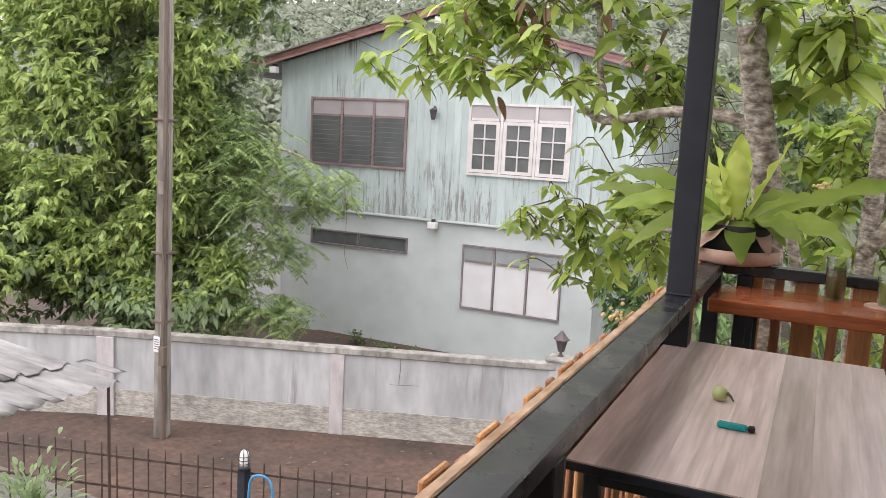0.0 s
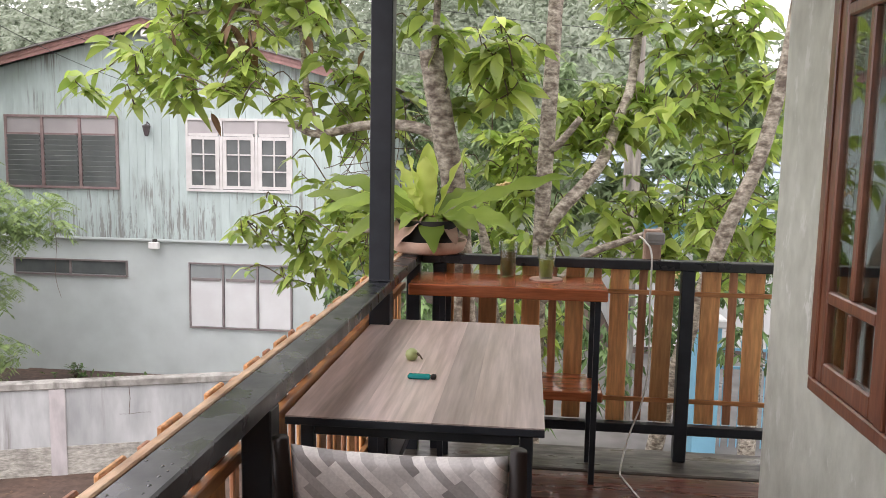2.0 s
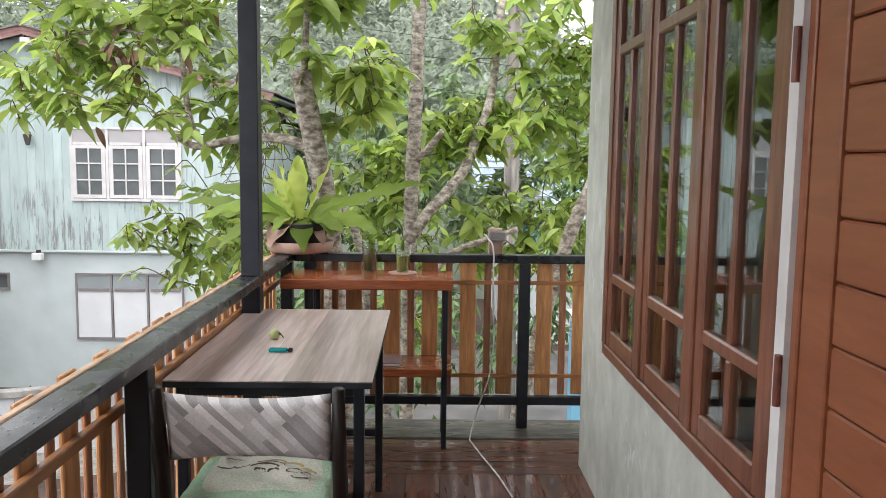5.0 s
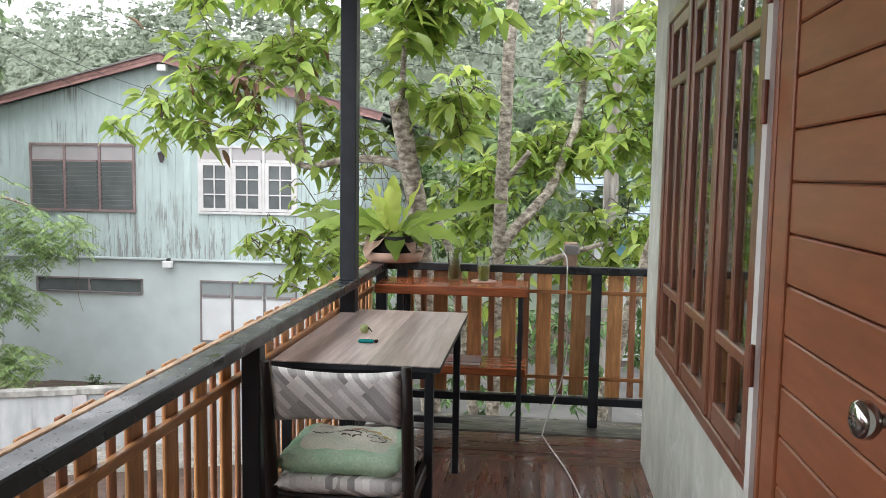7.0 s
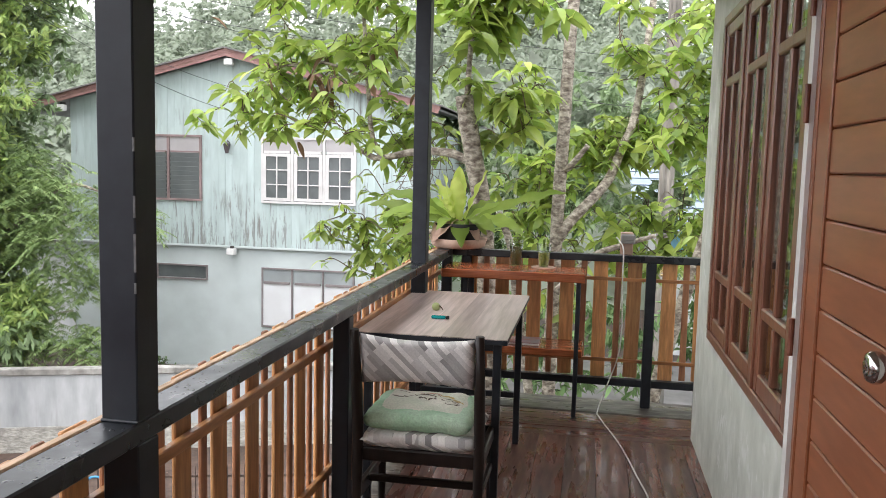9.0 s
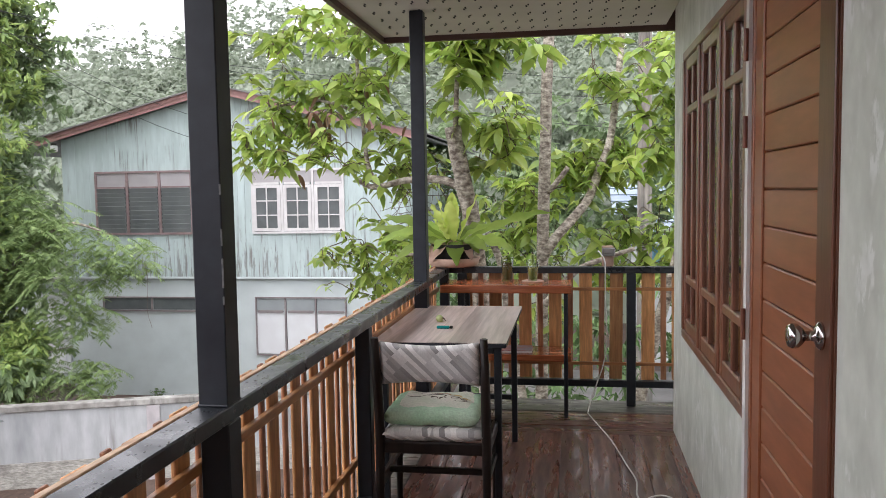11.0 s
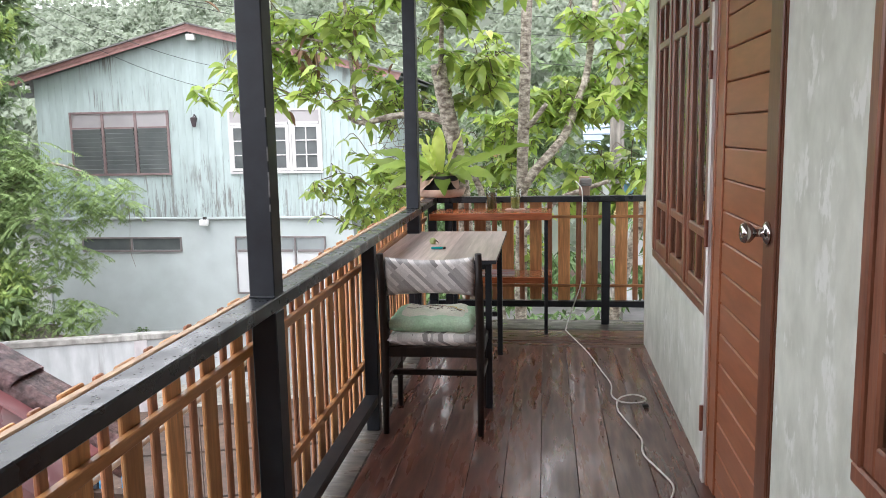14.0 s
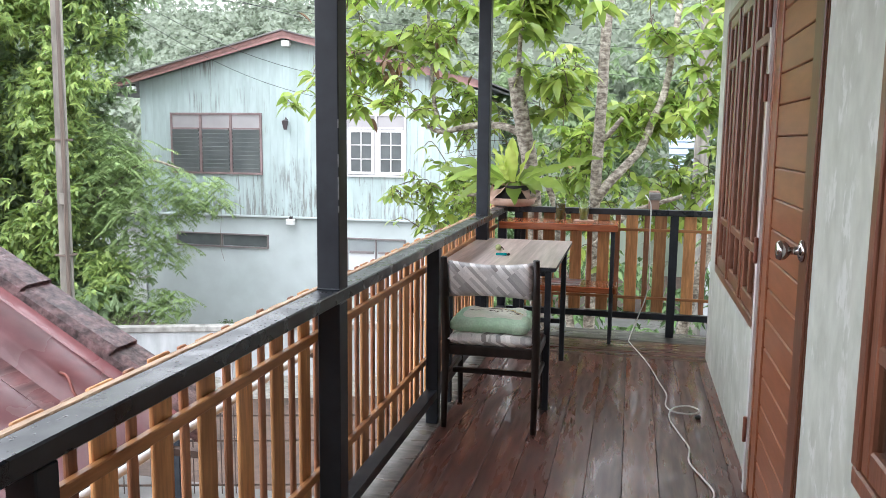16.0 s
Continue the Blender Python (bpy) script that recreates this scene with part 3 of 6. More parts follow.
# ---- outdoors ----
SOIL = mat("damp_brown_soil", (0.10, 0.062, 0.045), (0.05, 0.035, 0.028), rough=0.75, scale=0.9, bump=0.5, fine=0.35, detail=8, bscale=12)
ROAD = mat("wet_grey_concrete", (0.17, 0.16, 0.15), (0.10, 0.095, 0.09), rough=0.25, scale=0.8, bump=0.1, fine=0.2, rough2=0.55)
WALL_PAINT = mat("weathered_white_wall_paint", (0.46, 0.475, 0.475), (0.33, 0.345, 0.345), rough=0.75, scale=1.5, stretch=(1.6, 1.6, 0.45), bump=0.12, fine=0.14, detail=8)
WALL_BASE = mat("bare_grey_blockwork", (0.45, 0.435, 0.39), (0.29, 0.28, 0.245), rough=0.85, scale=7, stretch=(0.7, 0.7, 2.2), bump=0.8, fine=0.3, detail=8)
COPING = mat("stained_coping", (0.38, 0.37, 0.34), (0.22, 0.21, 0.19), rough=0.85, scale=3, bump=0.3, fine=0.25)
PILASTER = mat("pinkish_stained_pilaster", (0.49, 0.46, 0.46), (0.36, 0.34, 0.34), rough=0.8, scale=3, stretch=(1, 1, 0.4), bump=0.2, fine=0.15)
POLE_MAT = mat("weathered_concrete_pole", (0.31, 0.285, 0.245), (0.16, 0.145, 0.12), rough=0.85, scale=4, stretch=(1, 1, 0.25), bump=0.4, fine=0.25)
MINT = mat("peeling_mint_planks", (0.455, 0.545, 0.53), (0.395, 0.475, 0.46), rough=0.75, scale=1.4, stretch=(2, 2, 0.5), bump=0.2, fine=0.08, objrand=0.05, detail=6, lo=0.4, hi=0.75)


def add_streaks(m, colour, fine=(15, 15, 0.7), patch=0.8, lo=0.50, hi=0.60, cut=(0.48, 0.64)):
    """Dark run-off streaks in irregular patches over a material's base colour."""
    n, l = m.node_tree.nodes, m.node_tree.links
    b = n["Principled BSDF"]
    old = b.inputs["Base Color"].links[0].from_socket
    tc = n.new("ShaderNodeTexCoord")
    mp = n.new("ShaderNodeMapping")
    mp.inputs["Scale"].default_value = fine
    l.new(tc.outputs["Object"], mp.inputs[0])
    a = n.new("ShaderNodeTexNoise")
    a.inputs["Scale"].default_value, a.inputs["Detail"].default_value, a.inputs["Roughness"].default_value = 1.0, 7.0, 0.65
    l.new(mp.outputs[0], a.inputs["Vector"])
    p = n.new("ShaderNodeTexNoise")
    p.inputs["Scale"].default_value, p.inputs["Detail"].default_value = patch, 3.0
    l.new(tc.outputs["Object"], p.inputs["Vector"])
    ra, rb = n.new("ShaderNodeMapRange"), n.new("ShaderNodeMapRange")
    ra.inputs[1].default_value, ra.inputs[2].default_value = lo, hi
    rb.inputs[1].default_value, rb.inputs[2].default_value = cut
    l.new(a.outputs[0], ra.inputs[0])
    l.new(p.outputs[0], rb.inputs[0])
    mu = n.new("ShaderNodeMath")
    mu.operation = "MULTIPLY"
    l.new(ra.outputs[0], mu.inputs[0])
    l.new(rb.outputs[0], mu.inputs[1])
    mx = n.new("ShaderNodeMix")
    mx.data_type = "RGBA"
    l.new(mu.outputs[0], mx.inputs[0])
    l.new(old, mx.inputs[6])
    mx.inputs[7].default_value = (*colour, 1)
    l.new(mx.outputs[2], b.inputs["Base Color"])


add_streaks(MINT, (0.22, 0.225, 0.21), (15, 15, 0.9), 0.9, 0.52, 0.61, (0.49, 0.63))
add_streaks(WALL_PAINT, (0.25, 0.24, 0.23), (7, 7, 0.5), 0.6, 0.54, 0.68, (0.5, 0.68))
add_streaks(PINE, (0.09, 0.04, 0.02), (24, 24, 13), 4.0, 0.64, 0.70, (0.45, 0.55))
add_streaks(PINE_RED, (0.07, 0.03, 0.018), (24, 24, 13), 4.0, 0.64, 0.70, (0.45, 0.55))
add_streaks(COPING, (0.10, 0.10, 0.085), (5, 5, 1.5), 1.2, 0.48, 0.62, (0.42, 0.6))
add_streaks(WALL_BASE, (0.13, 0.12, 0.105), (3, 3, 1.2), 0.7, 0.5, 0.68, (0.42, 0.62))
add_streaks(CEMENT, (0.70, 0.715, 0.67), (9, 13, 7), 6.0, 0.54, 0.60, (0.47, 0.56))
add_streaks(POLE_MAT, (0.06, 0.055, 0.05), (9, 9, 0.5), 1.2, 0.5, 0.62, (0.4, 0.6))
HOUSE_WHITE = mat("pale_mint_render", (0.535, 0.59, 0.58), (0.475, 0.53, 0.52), rough=0.8, scale=0.8, bump=0.05, fine=0.06)
MAROON_TRIM = mat("faded_maroon_trim", (0.285, 0.205, 0.20), (0.22, 0.155, 0.15), rough=0.6, scale=3, bump=0.1, fine=0.15)
GREY_TRIM = mat("weathered_grey_trim", (0.25, 0.215, 0.21), (0.185, 0.16, 0.158), rough=0.6, scale=3, bump=0.1, fine=0.15)
EAVE_BOARD = mat("grey_eave_boards", (0.30, 0.31, 0.31), (0.20, 0.205, 0.205), rough=0.8, scale=3)
BARGE = mat("faded_red_bargeboard", (0.36, 0.20, 0.18), (0.285, 0.155, 0.14), rough=0.55, scale=3, bump=0.1, fine=0.15)
ROOF_GREY = mat("grey_fibre_roof", (0.22, 0.21, 0.2), (0.15, 0.145, 0.14), rough=0.8, scale=2, bump=0.3)
DARK_GLASS = mat("dark_louvre_glass", (0.13, 0.145, 0.145), (0.09, 0.1, 0.1), rough=0.2, scale=2, bump=0)
LOUVRE = mat("grey_glass_louvre", (0.26, 0.28, 0.28), (0.2, 0.22, 0.22), rough=0.3, scale=2, bump=0)
GREY_GLASS = mat("frosted_grey_glass", (0.30, 0.33, 0.33), (0.25, 0.275, 0.275), rough=0.35, scale=2, bump=0)
TRANSOM = mat("pale_transom_glass", (0.42, 0.40, 0.40), (0.36, 0.34, 0.34), rough=0.4, scale=2, bump=0)
BOARD_WHITE = mat("white_panel", (0.68, 0.70, 0.70), (0.62, 0.63, 0.63), rough=0.6, scale=2, bump=0.05)
WHITE_FRAME = mat("white_window_paint", (0.66, 0.645, 0.63), (0.57, 0.55, 0.535), rough=0.6, scale=5, bump=0.1)
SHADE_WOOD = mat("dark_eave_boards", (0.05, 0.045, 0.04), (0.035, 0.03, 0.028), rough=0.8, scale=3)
pn_, pl_ = MINT.node_tree.nodes, MINT.node_tree.links  # bare grey streaks where the paint has flaked, most of them low on the planks
tcp = pn_.new("ShaderNodeTexCoord")
mpp = pn_.new("ShaderNodeMapping")
mpp.inputs["Scale"].default_value = (9, 9, 0.9)
pl_.new(tcp.outputs["Object"], mpp.inputs[0])
npk = pn_.new("ShaderNodeTexNoise")
npk.inputs["Scale"].default_value, npk.inputs["Detail"].default_value, npk.inputs["Roughness"].default_value = 1.6, 9.0, 0.72
pl_.new(mpp.outputs[0], npk.inputs["Vector"])
spz = pn_.new("ShaderNodeSeparateXYZ")
pl_.new(tcp.outputs["Object"], spz.inputs[0])
thr = pn_.new("ShaderNodeMapRange")
thr.inputs[1].default_value, thr.inputs[2].default_value = -0.35, 1.9
thr.inputs[3].default_value, thr.inputs[4].default_value = 0.50, 0.69
pl_.new(spz.outputs[2], thr.inputs[0])
dif = pn_.new("ShaderNodeMath")
dif.operation = "SUBTRACT"
pl_.new(npk.outputs[0], dif.inputs[0])
pl_.new(thr.outputs[0], dif.inputs[1])
msk = pn_.new("ShaderNodeMapRange")
msk.inputs[1].default_value, msk.inputs[2].default_value, msk.inputs[4].default_value = 0.0, 0.05, 0.75
pl_.new(dif.outputs[0], msk.inputs[0])
mxp = pn_.new("ShaderNodeMix")
mxp.data_type = "RGBA"
mxp.inputs[7].default_value = (0.20, 0.195, 0.185, 1)
pl_.new(msk.outputs[0], mxp.inputs[0])
pl_.new(pn_["Principled BSDF"].inputs["Base Color"].links[0].from_socket, mxp.inputs[6])
pl_.new(mxp.outputs[2], pn_["Principled BSDF"].inputs["Base Color"])
ground = bmesh.new()
bmesh.ops.create_grid(ground, x_segments=60, y_segments=60, size=600, matrix=Matrix.Translation((0, 40, GROUND)))
tagged(link("ground", ground, SOIL), "damp brown earth with leaf litter", "ground", kind="structure")
lt = np.random.RandomState(21)
nl = 420
base = np.stack([lt.uniform(-10, -1.5, nl), lt.uniform(6.2, 10.5, nl), np.full(nl, GROUND + 0.012)], 1)
LITTER = (base, lt)
tagged(link("road", bx(-9, 12, -8, 6.2, GROUND - 0.05, GROUND + 0.012), ROAD), "wet grey concrete yard", "yard", kind="structure")

# boundary wall, in two straight runs
A, B, C = Vector((-8.9, 8.24)), Vector((-2.0, 10.69)), Vector((-16.0, 4.8))
WALL_H0 = GROUND + 1.36


def wall_run(p, q, name, label):
    d = (q - p)
    ang = math.degrees(math.atan2(d.y, d.x))
    root = empty(name, label, "wall", (p.x, p.y, GROUND), kind="structure")
    root.rotation_euler = (0, 0, radians(ang))
    ln = d.length
    part("painted_band", bx(0, ln, 0, 0.10, 0.39, 1.175), WALL_PAINT, root)
    part("bare_base", bx(0, ln, -0.012, 0.11, -0.2, 0.39), WALL_BASE, root, "bare grey blockwork base")
    part("coping", bx(-0.05, ln, -0.035, 0.135, 1.175, 1.275, 0.012), COPING, root, "stained concrete coping")
    return root, ln


r1, l1 = wall_run(A, B, "boundary_wall_1", "white painted cement boundary wall with grey base and coping")
r2, l2 = wall_run(C, A, "boundary_wall_2", "white painted cement boundary wall with grey base and coping")
for s in (3.16,):
    part("pilaster", bx(s, s + 0.2, -0.028, 0.115, -0.2, 1.177, 0.008), PILASTER, r1, "pinkish stained pilaster")
part("pilaster", bx(l2 - 0.28, l2 - 0.03, -0.05, 0.115, -0.2, 1.177, 0.008), PILASTER, r2, "pinkish stained pilaster")

RUST = mat("dark_conduit", (0.11, 0.085, 0.07), (0.16, 0.12, 0.095), rough=0.8, scale=9, stretch=(1, 1, 0.2))
# utility pole
pole = empty("utility_pole", "weathered concrete utility pole, slightly leaning", "utility pole", (-7.78, 7.98, GROUND))
pole.rotation_euler = (0, radians(0.8), 0)
part("shaft", tube([(0, 0, -0.1), (0, 0, 4), (0, 0, 8.5)], [0.125, 0.108, 0.085], 4), POLE_MAT, pole)
part("conduit", tube([(0.10, -0.10, 0.0), (0.095, -0.095, 4), (0.08, -0.08, 8)], 0.028, 8), RUST, pole, "dark cable conduit")
part("notice", bx(-0.05, 0.06, -0.122, -0.115, 1.22, 1.44), BOARD_WHITE, pole, "small white paper notice")
for zb in (1.62, 2.55, 4.3):
    part("steel_band", bx(-0.115, 0.115, -0.115, 0.115, zb, zb + 0.03, 0.004), RUST, pole, "rusty steel band")
part("bracket", bx(0.06, 0.16, -0.15, -0.08, 1.05, 1.32, 0.008), RUST, pole, "dark bracket with cable ends")
part("drop_cable", tube(spline([(0.12, -0.13, 1.3), (0.15, -0.14, 2.0), (0.10, -0.13, 2.9), (0.14, -0.13, 4.2), (0.09, -0.1, 6.0)], 6), 0.009, 6), RUST, pole, "loose dark cable")
for k in range(5):
    part("notice_line", bx(-0.035, 0.045, -0.1235, -0.1225, 1.26 + 0.032 * k, 1.272 + 0.032 * k), RUST, pole, "grey printed line")
part("clamp_box", bx(0.02, 0.11, -0.14, -0.09, 3.35, 3.52, 0.006), POLE_MAT, pole)

crk = part("crack", tube([(4.15, -0.001, 1.17), (4.16, -0.001, 1.0), (4.145, -0.001, 0.86), (4.15, -0.001, 0.78)], 0.004, 5), RUST, r1, "dark crack in the wall")
part("crack", tube([(4.02, -0.001, 0.79), (4.15, -0.001, 0.785), (4.3, -0.001, 0.80), (4.42, -0.001, 0.797)], 0.0025, 5), RUST, r1, "dark crack in the wall")

# ---- house across the lane ----
HY = 14.0
HX0, HX1, RX = -10.35, -2.75, -6.52
OVER = -0.33
house = empty("house", "old two-storey house, peeling mint planks over pale render", "house", (RX, HY, GROUND))


def hp(name, bm, m, parent=None, label="", smooth=False):
    ob = part(name, bm, m, parent or house, label, smooth)
    if parent is None:
        ob.matrix_parent_inverse = Matrix.Translation(house.location).inverted()
    return ob


lower = hp("lower_wall", bx(HX0 + 0.02, HX1 - 0.7, HY + 0.06, HY + 8, GROUND, OVER), HOUSE_WHITE, None, "smooth pale rendered lower storey")
upper = hp("upper_wall", bx(HX0 + 0.02, HX1, HY + 0.012, HY + 8, OVER + 0.002, 2.1), MINT, None, "peeling mint upper storey")
SLOPE = 0.25
ROOF_X, ROOF_Z = -6.70, 3.61  # the roof's ridge, a little above the gable
gb = bmesh.new()
gv = [gb.verts.new(p) for p in ((HX0 + 0.02, HY + 0.012, 2.1), (HX1, HY + 0.012, 2.1), (HX1, HY + 0.012, ROOF_Z - 0.06 - (HX1 - ROOF_X) * SLOPE), (ROOF_X, HY + 0.012, ROOF_Z - 0.06), (HX0 + 0.02, HY + 0.012, ROOF_Z - 0.06 - (ROOF_X - HX0) * SLOPE))]
gb.faces.new(gv)
bmesh.ops.solidify(gb, geom=gb.faces[:], thickness=0.1)
hp("gable", gb, MINT)
x, k = HX0, 0
while x < HX1 - 0.02:
    x2 = min(x + 0.16, HX1)
    zt = ROOF_Z - 0.075 - max(abs(x - ROOF_X), abs(x2 - ROOF_X)) * SLOPE
    p = part("plank", bx(x + 0.0015, x2 - 0.0015, HY - 0.008 - 0.002 * (k % 2), HY + 0.011, OVER - 0.02, zt), MINT, upper)
    x += 0.16
    k += 1
hp("floor_band", bx(HX0 - 0.02, HX1 + 0.02, HY - 0.03, HY + 0.055, OVER - 0.07, OVER - 0.022, 0.008), HOUSE_WHITE, None, "pale band between the storeys")
RF = 13.70
for s in (-1, 1):
    L = 4.92 if s < 0 else 4.40
    RL = math.hypot(L, L * SLOPE)
    ang = math.atan(SLOPE)
    m = Matrix.Translation((ROOF_X, 0, ROOF_Z)) @ (Matrix.Rotation(ang, 4, "Y") if s > 0 else Matrix.Scale(-1, 4, (1, 0, 0)) @ Matrix.Rotation(ang, 4, "Y"))
    shift = 0.003 * (s > 0)

    def sloped(bm):
        bmesh.ops.transform(bm, matrix=m, verts=bm.verts[:])
        bmesh.ops.recalc_face_normals(bm, faces=bm.faces[:])
        return bm

    roof = hp("roof", sloped(bx(0, RL + 0.04, RF - 0.05 - shift, HY + 8.6, 0.022, 0.05)), ROOF_GREY, None, "grey sheet roof")
    hp("bargeboard", sloped(bx(-0.02, RL, RF - shift, RF + 0.03 - shift, -0.055, 0.021)), BARGE, roof, "faded maroon bargeboard")
    hp("bargeboard", sloped(bx(-0.02, RL - 0.02, RF + 0.012 - shift, RF + 0.045 - shift, -0.125, -0.0555)), BARGE, roof, "set-back lower maroon bargeboard")
    hp("eave_lining", sloped(bx(0.1, RL - 0.05, RF + 0.05, HY + 8.5, -0.06, -0.02)), EAVE_BOARD, roof, "grey boards under the eave")


def house_window(x0, x1, z0, z1, bays, split, trim, top_m, low_m, yf, style, label):
    w = empty("window", "", "")
    w.parent = house
    w.matrix_parent_inverse = Matrix.Translation(house.location).inverted()
    w["label"] = label
    f = 0.044 if style else 0.03
    mw = 0.026 if style else 0.016

    def wp(name, bm, m):
        ob = part(name, bm, m, w)
        return ob

    bm = bmesh.new()
    bx(x0, x1, yf - 0.03, yf + 0.02, z0, z0 + f, bm=bm)
    bx(x0, x1, yf - 0.03, yf + 0.02, z1 - f, z1, bm=bm)
    bx(x0, x0 + f, yf - 0.03, yf + 0.02, z0 + f, z1 - f, bm=bm)
    bx(x1 - f, x1, yf - 0.03, yf + 0.02, z0 + f, z1 - f, bm=bm)
    bw = (x1 - x0) / bays
    for i in range(1, bays):
        bx(x0 + bw * i - mw, x0 + bw * i + mw, yf - 0.028, yf + 0.02, z0 + f, z1 - f, bm=bm)
    if split:
        for i in range(bays):
            bx(x0 + bw * i + 0.055, x0 + bw * (i + 1) - 0.055, yf - 0.027, yf + 0.02, split - 0.025, split + 0.025, bm=bm)
    wp("window_frame", bm, trim)
    for i in range(bays):
        a, b = x0 + bw * i + 0.03, x0 + bw * (i + 1) - 0.03
        if split:
            wp("pane", bx(a, b, yf - 0.004, yf + 0.004, split + 0.02, z1 - 0.04), top_m)
        t = split or z1
        wp("pane", bx(a, b, yf - 0.002, yf + 0.006, z0 + 0.04, t - 0.02), low_m)
        if style == "louvre":
            z = z0 + 0.09
            while z < t - 0.06:
                lb = bx(a + 0.02, b - 0.02, -0.004, 0.004, -0.055, 0.055)
                bmesh.ops.transform(lb, matrix=pose(0, yf - 0.022, z, 28, 0, 0), verts=lb.verts[:])
                wp("louvre", lb, LOUVRE)
                z += 0.095
        if style == "grid":
            bm = bmesh.new()
            t2 = t - 0.03
            zl = z0 + 0.055
            for c in (a + 0.038, (a + b) / 2, b - 0.038):
                hw = 0.036 if c != (a + b) / 2 else 0.012
                bx(c - hw, c + hw, yf - 0.03, yf - 0.003, zl, t2, bm=bm)
            for q in range(4):
                zc = zl + 0.03 + (t2 - zl - 0.06) * q / 3
                hh2 = 0.03 if q in (0, 3) else 0.012
                bx(a + 0.074, (a + b) / 2 - 0.013, yf - 0.029, yf - 0.003, zc - hh2, zc + hh2, bm=bm)
                bx((a + b) / 2 + 0.013, b - 0.074, yf - 0.029, yf - 0.003, zc - hh2, zc + hh2, bm=bm)
            wp("casement", bm, WHITE_FRAME)
    return w


UY, LY = HY - 0.03, HY + 0.045
house_window(-9.57, -7.34, 0.555, 1.915, 3, 1.56, MAROON_TRIM, TRANSOM, DARK_GLASS, UY, "louvre", "maroon-framed window with glass louvres under pale transoms")
house_window(-6.03, -4.03, 0.56, 1.90, 3, 1.60, WHITE_FRAME, TRANSOM, DARK_GLASS, UY, "grid", "white casement window with small panes")
house_window(-9.55, -7.26, -1.11, -0.79, 2, None, GREY_TRIM, GREY_GLASS, DARK_GLASS, LY, "", "long dark transom window")
house_window(-6.05, -4.06, -2.03, -0.78, 3, -1.09, GREY_TRIM, GREY_GLASS, BOARD_WHITE, LY, "", "maroon-framed window with frosted transoms over white panels")

annex = empty("annex", "low pale annex with a panelled door behind the tree", "building", (-11.6, 15.0, GROUND))
ainv = Matrix.Translation(annex.location).inverted()
part("wall", bx(-13.6, -10.36, 15.0, 18.0, GROUND, -0.55), HOUSE_WHITE, annex, "pale wall").matrix_parent_inverse = ainv
part("roof", bx(-13.8, -10.33, 14.6, 18.2, -0.55, -0.47), ROOF_GREY, annex, "grey roof slab").matrix_parent_inverse = ainv
dr_ = part("door", bx(-12.05, -11.0, 14.955, 14.997, -2.75, -0.85, 0.01), BOARD_WHITE, annex, "white panelled door")
dr_.matrix_parent_inverse = ainv
for px in (-11.93, -11.48):
    for pz in (-2.6, -2.0, -1.4):
        part("door_panel", bx(px, px + 0.36, 14.94, 14.954, pz, pz + 0.45, 0.006), BOARD_WHITE, dr_)

# ---- foliage ----
BARK = mat("grey_lichen_bark", (0.43, 0.39, 0.32), (0.13, 0.104, 0.08), rough=0.9, scale=17, stretch=(1, 1, 1.7), bump=0.9, fine=0.35, detail=9, lo=0.38, hi=0.64)
TWIG = mat("brown_twig", (0.16, 0.12, 0.085), (0.09, 0.065, 0.045), rough=0.85, scale=12, bump=0.3)
LEAF = mat("glossy_green_leaf", (0.45, 0.54, 0.125), (0.215, 0.34, 0.07), rough=0.3, scale=2.6, bump=0.05, island=0.42, translucent=0.5)
LEAF_OBJ = mat("glossy_green_leaf_blade", (0.41, 0.50, 0.115), (0.20, 0.315, 0.065), rough=0.3, scale=2.6, bump=0.05, objrand=0.42, translucent=0.5)
# garden tree greens, lightened and evened to carry the rain haze
TREE_LEAF = mat("matt_hazed_leaf", (0.50, 0.61, 0.20), (0.25, 0.36, 0.14), rough=0.6, scale=1.1, bump=0, island=0.22, lo=0.38, hi=0.64, translucent=0.45)
FINE_LEAF = mat("feathery_green_leaf", (0.31, 0.41, 0.165), (0.185, 0.275, 0.11), rough=0.65, scale=0.9, bump=0, island=0.28, translucent=0.34, spec=0.3)
# darker green that carries the shade inside the garden tree's crown
SHADE_LEAF = mat("shade_green_leaf", (0.29, 0.38, 0.195), (0.19, 0.27, 0.135), rough=0.65, scale=0.9, bump=0, island=0.2, translucent=0.4)
DEAD_LEAF = mat("withered_brown_leaf", (0.23, 0.14, 0.08), (0.15, 0.09, 0.05), rough=0.8, scale=6, island=0.3, translucent=0.2)
# distance haze is put into these pale greens
FAR_LEAF = mat("far_foliage_with_haze", (0.41, 0.46, 0.365), (0.345, 0.395, 0.305), rough=0.8, scale=0.3, bump=0, island=0.05, translucent=0.5)
MID_LEAF = mat("mid_wood_foliage", (0.16, 0.25, 0.09), (0.08, 0.145, 0.05), rough=0.7, scale=0.5, bump=0, island=0.4, translucent=0.3)
FLOWER = mat("cream_blossom", (0.7, 0.58, 0.3), (0.6, 0.42, 0.2), rough=0.8, scale=30)

LEAF_T = np.array([0.0, 0.12, 0.30, 0.52, 0.72, 0.88, 1.0])
LEAF_W = np.array([0.05, 0.55, 0.92, 1.0, 0.76, 0.36, 0.02])


